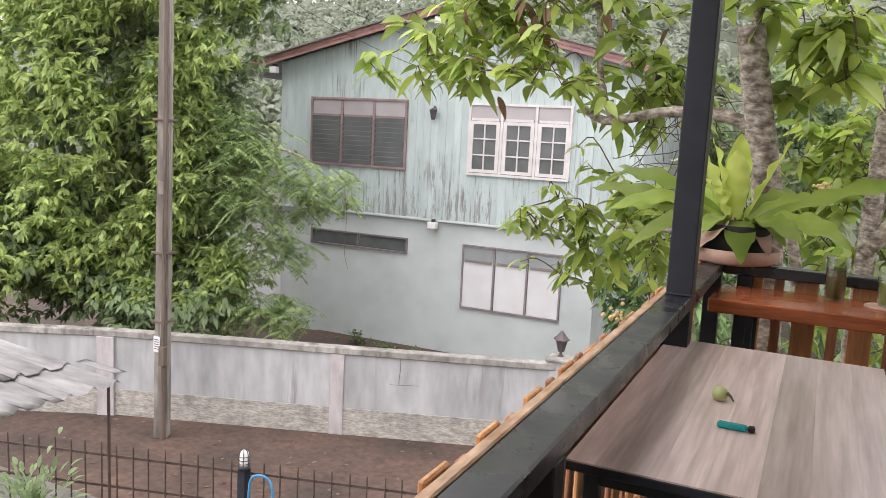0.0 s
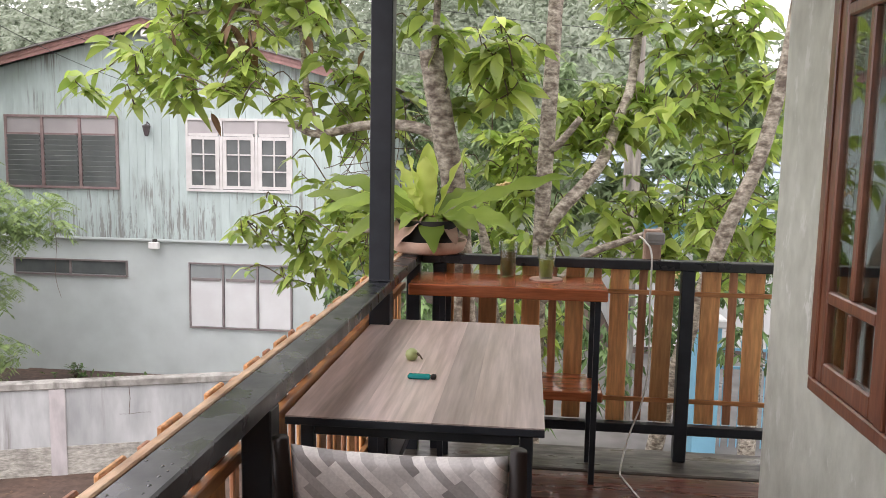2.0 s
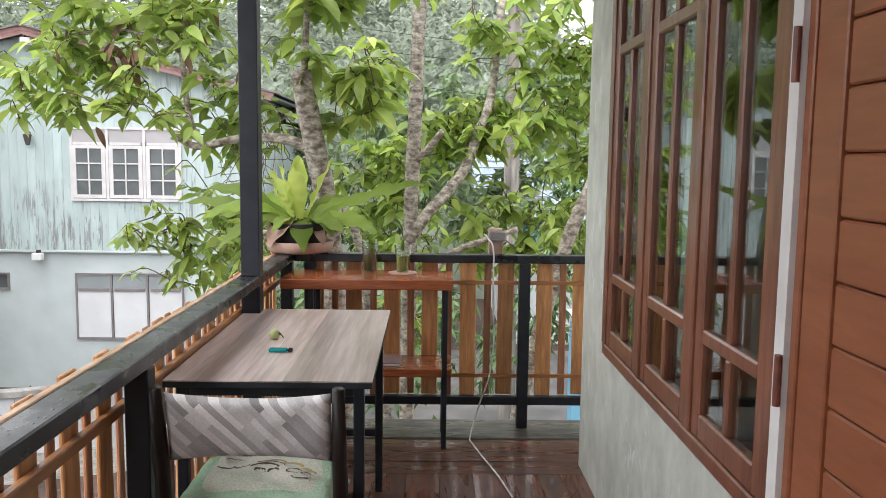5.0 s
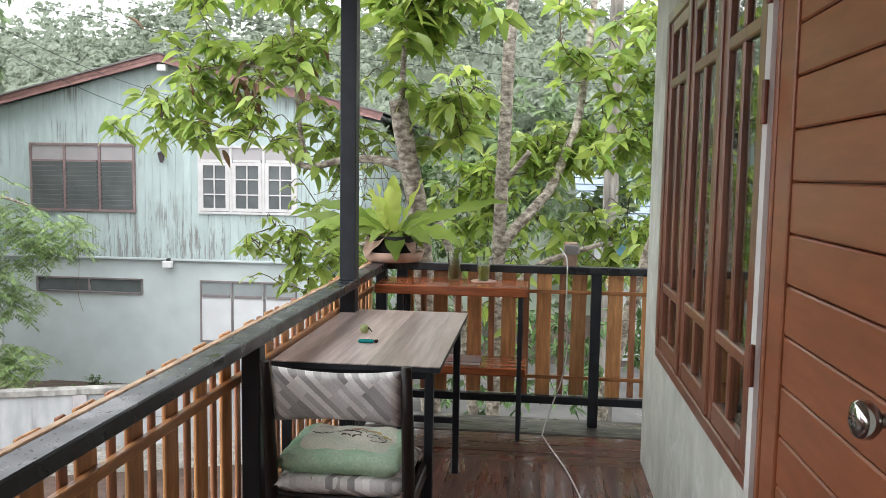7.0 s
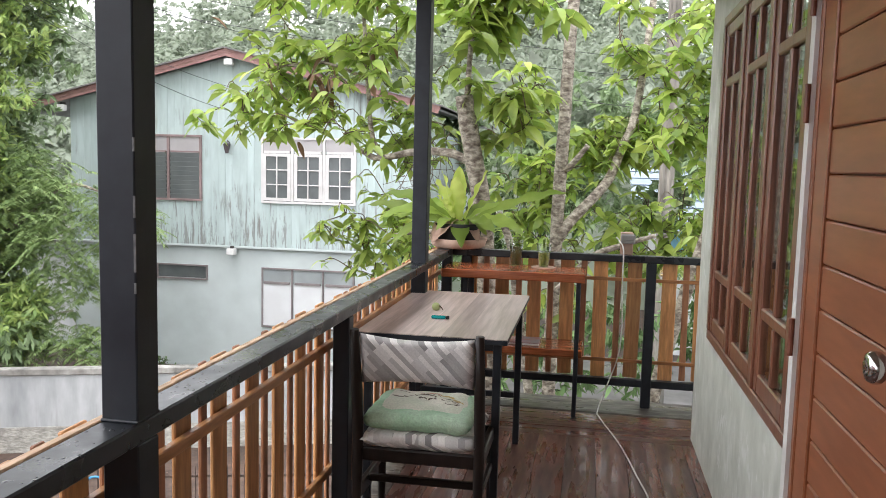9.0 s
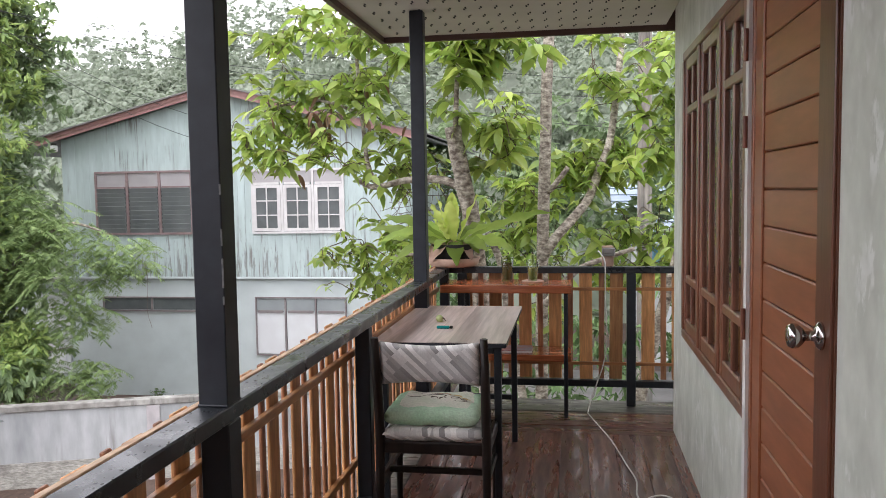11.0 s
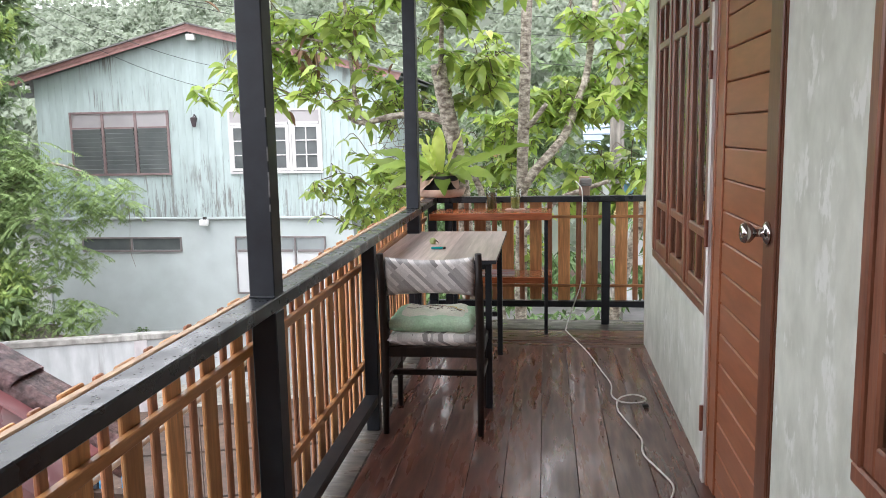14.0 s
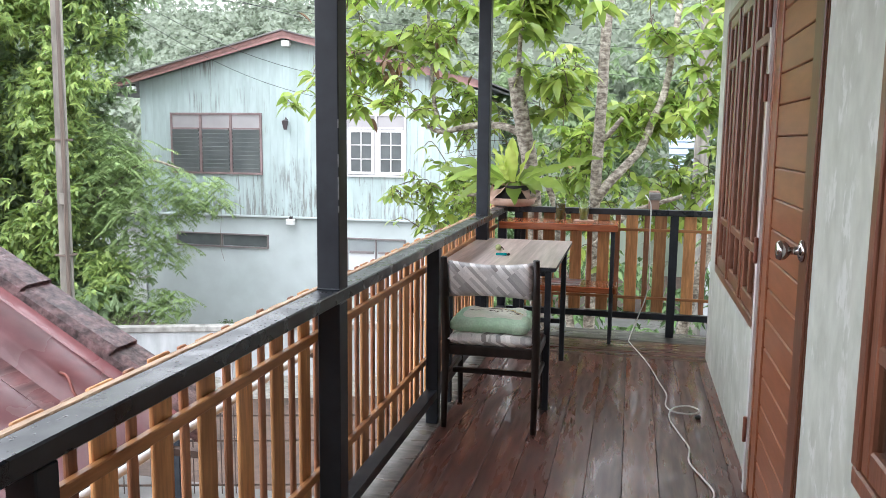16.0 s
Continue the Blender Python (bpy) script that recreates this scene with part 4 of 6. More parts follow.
def blades(base, direct, length, width, droop, roll, fold=0.25):
    """Vertices and faces of many leaf blades: seven stations along the midrib, three points across, bent downwards."""
    n = len(base)
    d = direct / np.linalg.norm(direct, axis=1, keepdims=True)
    up = np.tile(np.array([[0.0, 0.0, 1.0]]), (n, 1))
    s = np.cross(d, up)
    s /= np.maximum(np.linalg.norm(s, axis=1, keepdims=True), 1e-6)
    nn = np.cross(s, d)
    c, sn = np.cos(roll)[:, None], np.sin(roll)[:, None]
    s, nn = s * c + nn * sn, nn * c - s * sn
    V = np.zeros((n, 21, 3))
    for k in range(7):
        t = LEAF_T[k]
        mid = base + d * (length * t)[:, None] + np.array([[0, 0, -1.0]]) * (droop * length * t * t)[:, None]
        w = (width * LEAF_W[k] / 2)[:, None]
        V[:, 3 * k + 1] = mid
        V[:, 3 * k] = mid - s * w + nn * w * fold
        V[:, 3 * k + 2] = mid + s * w + nn * w * fold
    F = []
    for k in range(6):
        for e in (0, 1):
            a = 3 * k + e
            F.append((a, a + 1, a + 4, a + 3))
    F = np.array(F)
    faces = (F[None] + (np.arange(n) * 21)[:, None, None]).reshape(-1, 4)
    return V.reshape(-1, 3), faces


def quads(base, direct, length, width, roll):
    """Many small lozenge leaflets, four points each."""
    n = len(base)
    d = direct / np.maximum(np.linalg.norm(direct, axis=1, keepdims=True), 1e-6)
    s = np.cross(d, np.tile(np.array([[0.1, 0.05, 1.0]]), (n, 1)))
    s /= np.maximum(np.linalg.norm(s, axis=1, keepdims=True), 1e-6)
    nn = np.cross(s, d)
    s = s * np.cos(roll)[:, None] + nn * np.sin(roll)[:, None]
    V = np.zeros((n, 4, 3))
    V[:, 0] = base
    V[:, 1] = base + d * (length * 0.45)[:, None] + s * (width / 2)[:, None]
    V[:, 2] = base + d * length[:, None] + np.array([[0, 0, -1.0]]) * (length * 0.15)[:, None]
    V[:, 3] = base + d * (length * 0.45)[:, None] - s * (width / 2)[:, None]
    f = np.arange(4)[None] + (np.arange(n) * 4)[:, None]
    return V.reshape(-1, 3), f


def fast_mesh(name, V, F, material, parent=None, label="", smooth=False):
    me = bpy.data.meshes.new(name)
    me.vertices.add(len(V))
    me.vertices.foreach_set("co", np.asarray(V, dtype=np.float32).ravel())
    k = F.shape[1]
    me.loops.add(F.size)
    me.loops.foreach_set("vertex_index", F.astype(np.int32).ravel())
    me.polygons.add(len(F))
    me.polygons.foreach_set("loop_start", np.arange(0, F.size, k, dtype=np.int32))
    me.polygons.foreach_set("loop_total", np.full(len(F), k, dtype=np.int32))
    me.update(calc_edges=True)
    me.validate()
    me.materials.append(material)
    if smooth:
        me.polygons.foreach_set("use_smooth", [True] * len(me.polygons))
    ob = new(name, me)
    if parent:
        ob.parent = parent
    if label:
        ob["label"] = label
    return ob


R = np.random.RandomState(7)
trng = random.Random(11)

# near tree: several stems beyond the end railing
tree = empty("broadleaf_tree", "grey-barked tree with large drooping glossy green leaves", "tree", (0.3, 4.6, GROUND))
inv = Matrix.Translation(tree.location).inverted()


def tp(ob):
    ob.matrix_parent_inverse = inv
    return ob


STEM_POINTS = []


def limb(name, ctrl, r0, r1, label="", n=7):
    pts = spline(ctrl, n)
    rr = [r0 + (r1 - r0) * i / (len(pts) - 1) for i in range(len(pts))]
    ob = tp(part(name, tube(pts, rr, 12, jitter=0.05, rng=trng), BARK, tree, label, True))
    STEM_POINTS.extend(pts)
    return ob


limb("trunk", [(0.10, 3.85, GROUND - 0.1), (0.03, 3.75, -1.0), (-0.087, 3.69, 0.90), (-0.182, 3.69, 1.49), (-0.225, 3.69, 1.72), (-0.25, 3.69, 1.86)], 0.064, 0.060, "sawn-off stem")
limb("trunk", [(0.30, 4.8, GROUND - 0.1), (0.32, 4.78, -1.0), (0.341, 4.75, 0.733), (0.371, 4.75, 1.70), (0.395, 4.75, 2.43), (0.46, 4.8, 3.4)], 0.06, 0.042)
limb("limb", [(0.36, 4.74, 0.85), (0.455, 4.75, 1.0), (0.714, 5.0, 1.295), (0.83, 5.15, 1.58), (0.934, 5.3, 1.88), (1.04, 5.75, 2.636), (1.1, 5.8, 3.4)], 0.044, 0.028)
limb("trunk", [(0.75, 4.8, GROUND - 0.1), (1.1, 4.75, -0.6), (1.413, 4.7, 0.737), (1.644, 4.7, 1.373), (1.78, 4.7, 2.1), (1.85, 4.75, 3.0)], 0.058, 0.032)
limb("limb", [(-0.175, 3.7, 1.42), (-0.354, 3.75, 1.487), (-0.62, 3.86, 1.49), (-0.893, 3.96, 1.442), (-1.05, 4.0, 1.50)], 0.033, 0.018)
limb("limb", [(-0.87, 3.95, 1.445), (-0.95, 3.98, 1.6), (-0.984, 4.0, 1.842), (-1.02, 4.0, 2.3), (-1.05, 4.0, 2.8)], 0.02, 0.012)
limb("limb", [(-0.23, 3.69, 1.82), (-0.22, 3.7, 2.1), (-0.2, 3.75, 2.6), (-0.18, 3.8, 3.0)], 0.02, 0.012)
limb("limb", [(0.36, 4.75, 1.37), (0.44, 4.7, 1.43), (0.56, 4.65, 1.58)], 0.03, 0.02)
limb("limb", [(0.2, 4.8, -0.6), (0.05, 4.7, 0.4), (0.0, 4.65, 0.78), (-0.1, 4.6, 1.05)], 0.04, 0.026)
limb("limb", [(0.36, 4.6, 0.45), (0.62, 4.7, 0.72), (0.85, 4.75, 0.82), (1.1, 4.8, 0.9)], 0.03, 0.018)
limb("limb", [(-0.99, 4.0, 2.0), (-1.35, 4.05, 2.12), (-1.75, 4.05, 2.08)], 0.014, 0.008)
limb("limb", [(-0.1, 3.7, 1.0), (-0.45, 3.85, 0.95), (-0.8, 3.95, 0.9)], 0.02, 0.01)

CLOUDS = [  # centre, radii, twigs, leaf size
    ((-1.25, 4.05, 1.86), (0.90, 0.42, 0.50), 32, 0.96),
    ((-1.0, 4.1, 2.60), (0.95, 0.5, 0.45), 22, 0.98),
    ((-0.85, 4.1, 0.84), (0.44, 0.32, 0.42), 19, 0.76),
    ((-0.03, 3.84, 2.42), (0.36, 0.22, 0.28), 9, 1.25),
    ((0.03, 3.88, 1.80), (0.13, 0.13, 0.26), 6, 1.15),
    ((0.78, 5.3, 1.66), (0.36, 0.3, 0.30), 13, 1.05),
    ((1.55, 5.3, 1.75), (0.48, 0.36, 0.52), 22, 1.0),
    ((1.5, 5.25, 2.5), (0.6, 0.4, 0.45), 10, 1.0),
    ((1.25, 5.35, 0.86), (0.9, 0.45, 0.30), 28, 0.95),
    ((0.15, 5.35, 1.30), (0.32, 0.3, 0.28), 12, 0.95),
    ((0.1, 5.4, 0.80), (0.5, 0.45, 0.30), 9, 0.95),
    ((0.6, 5.0, 0.38), (1.2, 0.6, 0.28), 5, 0.9),
    ((0.12, 5.25, 1.85), (0.28, 0.3, 0.36), 5, 1.0),
    ((0.85, 5.4, 2.5), (0.4, 0.35, 0.35), 5, 1.05),
]
tips = []
for c, r, n, big_ in CLOUDS:
    for _ in range(n):
        while True:
            p = R.uniform(-1, 1, 3)
            if p @ p < 1:
                break
        p = np.array(c) + p * np.array(r)
        along = np.array([p[0] - c[0], 0.6 * (p[1] - c[1]), 0.4 * (p[2] - c[2])]) + R.normal(size=3) * np.array([0.3, 0.2, 0.12])
        along /= np.linalg.norm(along)
        for k in range(4):  # four rosettes along each twig and its side shoots
            tips.append((p + along * (0.12 * k - 0.2) + R.normal(size=3) * np.array([0.05, 0.05, 0.045]), big_))
limb_pts = np.array([tuple(p) for p in STEM_POINTS])
tw = bmesh.new()
B, D, Ln, Wd, Dr, Ro, own = [], [], [], [], [], [], []
for tip, big_ in tips:
    d2 = ((limb_pts - tip) ** 2).sum(1) + 0.6 * np.maximum(0, limb_pts[:, 2] - tip[2]) ** 2
    q = limb_pts[d2.argmin()]
    limb_pts = np.vstack([limb_pts, tip[None]])
    mid = (q + tip) / 2 + np.array([R.uniform(-0.06, 0.06), R.uniform(-0.06, 0.06), R.uniform(-0.02, 0.12)])
    tube(spline([q, mid, tip], 3), [0.005, 0.0046, 0.0042, 0.0038, 0.0034, 0.003, 0.0026], 4, bm=tw)
    axis = tip - mid
    axis = axis / max(np.linalg.norm(axis), 1e-3) + np.array([0, 0, 0.15])
    m = R.randint(5, 10)
    a0 = R.uniform(0, 6.28)
    size = R.uniform(0.85, 1.18) * big_
    for k in range(m):
        a = a0 + k * 2.4
        out = np.array([math.cos(a), math.sin(a), R.uniform(-0.45, 0.45)])
        B.append(tip - axis * 0.016 * k + R.normal(size=3) * 0.01)
        D.append(out + axis * R.uniform(0.1, 0.5))
        Ln.append(size * R.uniform(0.095, 0.165))
        Wd.append(Ln[-1] * R.uniform(0.38, 0.49))
        Dr.append(R.uniform(0.12, 0.75))
        Ro.append(R.uniform(-1.0, 1.0))
        own.append(tip[1] < 3.85 or R.rand() < 0.03)
tp(part("twig_tangle", tw, TWIG, tree))["kind"] = "stuff"
B, D, Ln, Wd, Dr, Ro, own = (np.array(a) for a in (B, D, Ln, Wd, Dr, Ro, own))
pick = np.where(own)[0][:260]
rest = np.setdiff1d(np.arange(len(B)), pick)
V, F = blades(B[rest], D[rest], Ln[rest], Wd[rest], Dr[rest], Ro[rest])
crown = tp(fast_mesh("crown", V, F, LEAF, tree, "large drooping glossy green leaves", True))
crown["kind"] = "stuff"
for i in pick:
    V, F = blades(B[i:i + 1], D[i:i + 1], Ln[i:i + 1], Wd[i:i + 1], Dr[i:i + 1], Ro[i:i + 1])
    tp(fast_mesh("leaf", V, F, LEAF_OBJ, tree, "", True))
vt = bmesh.new()
for _ in range(34):  # dead vines tangled over the limb
    c = np.array([R.uniform(-0.75, -0.2), R.uniform(3.85, 4.1), R.uniform(1.32, 1.72)])
    pts = [c + np.array([R.normal() * 0.05 + 0.05 * k * math.cos(_), R.normal() * 0.03, 0.07 * math.sin(1.3 * k + _) - 0.08 * k]) for k in range(5)]
    tube(spline([tuple(p) for p in pts], 4), 0.0022, 4, bm=vt)
tp(part("vine_tangle", vt, TWIG, tree, "tangle of thin dead vines"))["kind"] = "stuff"
nd = 26
db = np.concatenate([R.normal(size=(14, 3)) * np.array([0.05, 0.04, 0.08]) + np.array([-1.32, 3.95, 2.02]), R.normal(size=(12, 3)) * np.array([0.5, 0.15, 0.3]) + np.array([-1.1, 4.0, 2.1])])
V, F = blades(db, R.normal(size=(nd, 3)) * np.array([0.6, 0.6, 0.2]) + np.array([0, 0, -0.9]), R.uniform(0.09, 0.15, nd), R.uniform(0.03, 0.05, nd), R.uniform(0.1, 0.5, nd), R.uniform(-0.9, 0.9, nd), 0.6)
tp(fast_mesh("withered_leaves", V, F, DEAD_LEAF, tree, "withered brown leaves", True))["kind"] = "stuff"
fl = bmesh.new()
for c in ((-1.68, 4.06, 1.72), (-0.75, 3.85, 0.5), (1.2, 4.9, 0.62), (0.1, 5.0, 1.15)):
    for _ in range(16):
        bmesh.ops.create_icosphere(fl, subdivisions=1, radius=trng.uniform(0.007, 0.014), matrix=Matrix.Translation([c[i] + trng.gauss(0, 0.022) for i in range(3)]))
tp(part("blossom", fl, FLOWER, tree, "small cream blossom clusters"))


def spray_cloud(clouds, leaflets, length, width, rs, droop=0.35, clump=0.0):
    """Star-shaped sprays of leaflets filling ellipsoids, thinner in hollows."""
    bb, dd = [], []
    for c, r, n in clouds:
        p = rs.normal(size=(n * 2, 3))
        p /= np.linalg.norm(p, axis=1, keepdims=True)
        p *= rs.uniform(0.45, 1.0, (n * 2, 1)) ** 0.6
        p = np.array(c) + p * np.array(r)
        if clump:
            p = p[rs.randint(0, max(1, len(p) // 14), len(p))] + rs.normal(size=p.shape) * clump
        keep = np.array([noise.noise(Vector(q) * 0.9) + 0.5 * noise.noise(Vector(q) * 2.3) > -0.12 for q in p])
        bb.append(p[keep][:n])
    bb = np.concatenate(bb)
    n = len(bb)
    ax = rs.normal(size=(n, 3)) * 0.5 + np.array([0, -0.35, -droop * 0.2])
    base = np.repeat(bb, leaflets, axis=0)
    k = np.tile(np.arange(leaflets), n)
    ang = k * (2 * math.pi / leaflets) + np.repeat(rs.uniform(0, 6.28, n), leaflets)
    out = np.stack([np.cos(ang), np.sin(ang) * 0.6, rs.uniform(-0.8, 0.25, n * leaflets) - droop], 1) + np.repeat(ax, leaflets, axis=0)
    base = base + out * rs.uniform(-0.04, 0.02, (n * leaflets, 1))
    return quads(base, out, rs.uniform(0.6, 1.25, n * leaflets) * length, rs.uniform(0.7, 1.2, n * leaflets) * width, rs.uniform(-0.7, 0.7, n * leaflets))


def feather_cloud(clouds, rs, pairs=9, length=0.34):
    """Drooping fronds with pairs of narrow leaflets."""
    bb = []
    for c, r, n in clouds:
        p = rs.uniform(-1, 1, (n * 3, 3))
        p = p[(p ** 2).sum(1) < 1][:n]
        bb.append(np.array(c) + p * np.array(r))
    bb = np.concatenate(bb)
    n = len(bb)
    ang = rs.uniform(0, 6.28, n)
    d = np.stack([np.cos(ang), np.sin(ang) * 0.7, rs.uniform(-0.5, 0.3, n)], 1)
    d /= np.linalg.norm(d, axis=1, keepdims=True)
    side = np.stack([-d[:, 1], d[:, 0], np.zeros(n)], 1)
    base, dirs = [], []
    for k in range(pairs):
        t = (k + 0.5) / pairs
        p = bb + d * (length * t) + np.array([0, 0, -1.0]) * length * 0.5 * t * t
        for s in (-1, 1):
            base.append(p)
            dirs.append(side * s + d * 0.45 + np.array([0, 0, -0.35]))
    base, dirs = np.concatenate(base), np.concatenate(dirs)
    m = len(base)
    return quads(base, dirs, rs.uniform(0.08, 0.14, m), rs.uniform(0.024, 0.038, m), rs.uniform(-0.5, 0.5, m))


# big tree behind the boundary wall
big = empty("garden_tree", "tall dense green tree overhanging the boundary wall", "tree", (-10.8, 10.9, GROUND))
binv = Matrix.Translation(big.location).inverted()
for ctrl, r0, r1 in (([(-10.8, 10.9, GROUND - 0.1), (-10.7, 10.9, -1.0), (-10.4, 10.9, 1.0), (-10.2, 10.8, 4.0)], 0.17, 0.05),
                     ([(-10.7, 10.9, -1.6), (-11.6, 10.6, 0.2), (-12.3, 10.3, 2.5)], 0.1, 0.03),
                     ([(-10.5, 10.9, -0.9), (-9.2, 10.8, 0.2), (-8.2, 10.8, 0.9), (-7.4, 10.7, 0.8)], 0.07, 0.015),
                     ([(-10.6, 10.9, -1.8), (-9.3, 10.6, -1.5), (-8.0, 10.6, -1.2)], 0.05, 0.012)):
    part("limb", tube(spline(ctrl, 6), [r0 + (r1 - r0) * i / (6 * (len(ctrl) - 1)) for i in range(6 * (len(ctrl) - 1) + 1)], 8), BARK, big, "", True).matrix_parent_inverse = binv
BIG = [((-11.6, 10.4, 1.6), (2.6, 1.3, 3.6), 4300), ((-10.25, 10.6, 0.6), (1.15, 0.9, 1.9), 2100), ((-9.6, 10.8, 4.2), (0.95, 0.8, 1.45), 1100), ((-9.8, 10.7, 2.05), (0.72, 0.6, 0.85), 620), ((-12.6, 9.2, -0.6), (1.7, 0.8, 1.3), 1200),
       ((-9.7, 10.3, -1.25), (1.2, 0.5, 0.6), 700), ((-11.4, 9.9, -1.0), (1.6, 0.7, 0.8), 900), ((-12.9, 8.2, -0.9), (1.9, 0.5, 0.6), 800)]
V, F = spray_cloud(BIG, 8, 0.185, 0.07, R, 0.12, clump=0.19)
# inner layer: shade of the crown's hollows put in as darker leaves
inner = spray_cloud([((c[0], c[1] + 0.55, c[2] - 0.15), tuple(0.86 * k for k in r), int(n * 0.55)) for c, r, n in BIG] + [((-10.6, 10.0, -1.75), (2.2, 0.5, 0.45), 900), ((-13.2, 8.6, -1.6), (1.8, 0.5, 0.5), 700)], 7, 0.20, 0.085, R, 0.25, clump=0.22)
o = fast_mesh("inner_crown", inner[0], inner[1], SHADE_LEAF, big, "inner leaves with the crown's shade put into their green")
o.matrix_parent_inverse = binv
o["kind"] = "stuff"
o = fast_mesh("crown", V, F, TREE_LEAF, big)
o.matrix_parent_inverse = binv
o["kind"] = "stuff"
V, F = feather_cloud([((-8.3, 10.6, 0.3), (1.1, 0.6, 1.1), 300), ((-7.1, 10.7, 0.35), (0.75, 0.4, 0.42), 95), ((-7.9, 10.7, -0.75), (0.65, 0.5, 0.40), 60), ((-7.8, 10.6, -1.75), (0.6, 0.4, 0.35), 75), ((-8.7, 10.5, -1.6), (0.6, 0.4, 0.7), 120), ((-8.95, 10.7, 1.1), (0.65, 0.5, 0.6), 150)], R)
o = fast_mesh("feathery_branch", V, F, FINE_LEAF, big, "drooping feathery branches")
o.matrix_parent_inverse = binv
o["kind"] = "stuff"

# thin vine hanging from the tree in front of the house
vp = spline([(-6.58, 10.6, 0.25), (-6.545, 10.6, -0.06), (-6.575, 10.6, -0.55), (-6.50, 10.6, -0.86)], 5)
vb = np.array([tuple(p) for p in vp])
nv = len(vb)
V, F = quads(np.repeat(vb, 3, axis=0), R.normal(size=(nv * 3, 3)) * np.array([1, 0.6, 0.5]) + np.array([0, 0, -0.5]), R.uniform(0.04, 0.085, nv * 3), R.uniform(0.02, 0.04, nv * 3), R.uniform(-0.5, 0.5, nv * 3))
vn = part("vine", tube(vp, 0.004, 4), TWIG, big, "thin hanging vine")
vn.matrix_parent_inverse = binv
o = fast_mesh("vine_leaves", V, F, TREE_LEAF, vn)
o.matrix_parent_inverse = binv
o["kind"] = "stuff"

# wooded hill behind the houses: many crowns of leaf clumps, coloured pale for haze
cc = []
for _ in range(330):
    x = R.uniform(-60, 40)
    y = R.uniform(24, 58)
    ridge = 11.2 if x < -12 else (12.6 if x < 2 else max(12.6 - (x - 2) * 0.7, 2.0))
    z = GROUND + 2 + max(0.0, (y - 22) / 20) * ridge * 0.62 + R.uniform(-0.8, 1.2)
    if _ % 6 == 0:
        z += R.uniform(1.0, 2.6)
    cc.append(((x, y, z), (R.uniform(1.6, 3.2), R.uniform(1.4, 2.2), R.uniform(1.4, 2.6)), 190))
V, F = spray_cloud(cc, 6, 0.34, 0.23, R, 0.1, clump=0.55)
tagged(fast_mesh("hill_wood", V, F, FAR_LEAF), "wooded hillside of crowns with haze put into their pale green", "woods", kind="stuff")
hill = bmesh.new()
bmesh.ops.create_grid(hill, x_segments=50, y_segments=30, size=1)
for v in hill.verts:
    x, t = v.co.x * 75 - 8, (v.co.y + 1) / 2
    y = 24 + t * 50
    ridge = 11.2 if x < -12 else (12.6 if x < 2 else max(12.6 - (x - 2) * 0.7, 2.0))
    v.co = (x, y, GROUND - 0.2 + max(0.0, (y - 24) / 20) * ridge * 0.62 + 0.5 * noise.noise(Vector((x * 0.1, y * 0.1, 0))))
tagged(link("hillside", hill, FAR_LEAF, smooth=True), "green hillside with haze put into its colour", "hill", kind="structure")
# middle-distance shrubs and trees at the lane
mc = [((3.4, 13.5, 0.3), (1.4, 0.9, 1.2), 420), ((6.6, 13.0, 0.9), (1.5, 0.9, 1.6), 420), ((2.9, 9.8, -0.6), (1.3, 0.7, 0.7), 220), ((0.0, 10.0, -1.2), (1.8, 0.9, 1.0), 260), ((5.0, 10.5, 0.2), (1.8, 1.0, 1.6), 420), ((-1.9, 12.6, -0.8), (1.1, 0.9, 1.4), 500), ((-0.9, 17.0, 0.8), (1.5, 1.2, 1.8), 500)]
V, F = spray_cloud(mc, 6, 0.2, 0.07, R)
V2, F2 = quads(LITTER[0], LITTER[1].normal(size=(len(LITTER[0]), 3)) * np.array([1, 1, 0.08]), LITTER[1].uniform(0.04, 0.10, len(LITTER[0])), LITTER[1].uniform(0.02, 0.045, len(LITTER[0])), LITTER[1].uniform(-0.15, 0.15, len(LITTER[0])))
tagged(fast_mesh("leaf_litter", V2, F2, mat("dead_leaves", (0.19, 0.12, 0.085), (0.11, 0.07, 0.05), rough=0.8, scale=2, island=0.5)), "dead brown leaves scattered on the damp earth", "leaf litter", kind="stuff")
# lane trees: their haze comes from the duller, paler leaf colour
far = spray_cloud([((0.6, 16.0, 1.6), (2.0, 1.0, 1.7), 800), ((3.4, 15.6, 2.0), (1.8, 1.0, 1.5), 700), ((-1.6, 18.5, 1.9), (1.6, 1.0, 1.4), 400)], 6, 0.26, 0.10, R, 0.2, clump=0.2)
tagged(fast_mesh("lane_trees", far[0], far[1], SHADE_LEAF), "trees standing far down the lane, haze put into their dull green", "trees", kind="stuff")
tagged(fast_mesh("lane_shrubs", V, F, MID_LEAF), "green shrubs and small trees along the lane", "shrubs", kind="stuff")

# ---- roofs, fence, lamps and neighbours outdoors ----
RED_TILE = mat("maroon_roof_tile", (0.37, 0.155, 0.16), (0.25, 0.10, 0.105), rough=0.12, scale=4, bump=0.06, fine=0.16, rough2=0.4)
MOSS = mat("blackened_ridge_tile", (0.40, 0.26, 0.26), (0.12, 0.09, 0.088), rough=0.22, scale=26, bump=0.5, fine=0.3, detail=9)
VALLEY = mat("wet_dirty_tile_valley", (0.30, 0.15, 0.15), (0.10, 0.065, 0.062), rough=0.18, scale=9, stretch=(2, 0.5, 1), bump=0.3, fine=0.2, detail=8, rough2=0.45)
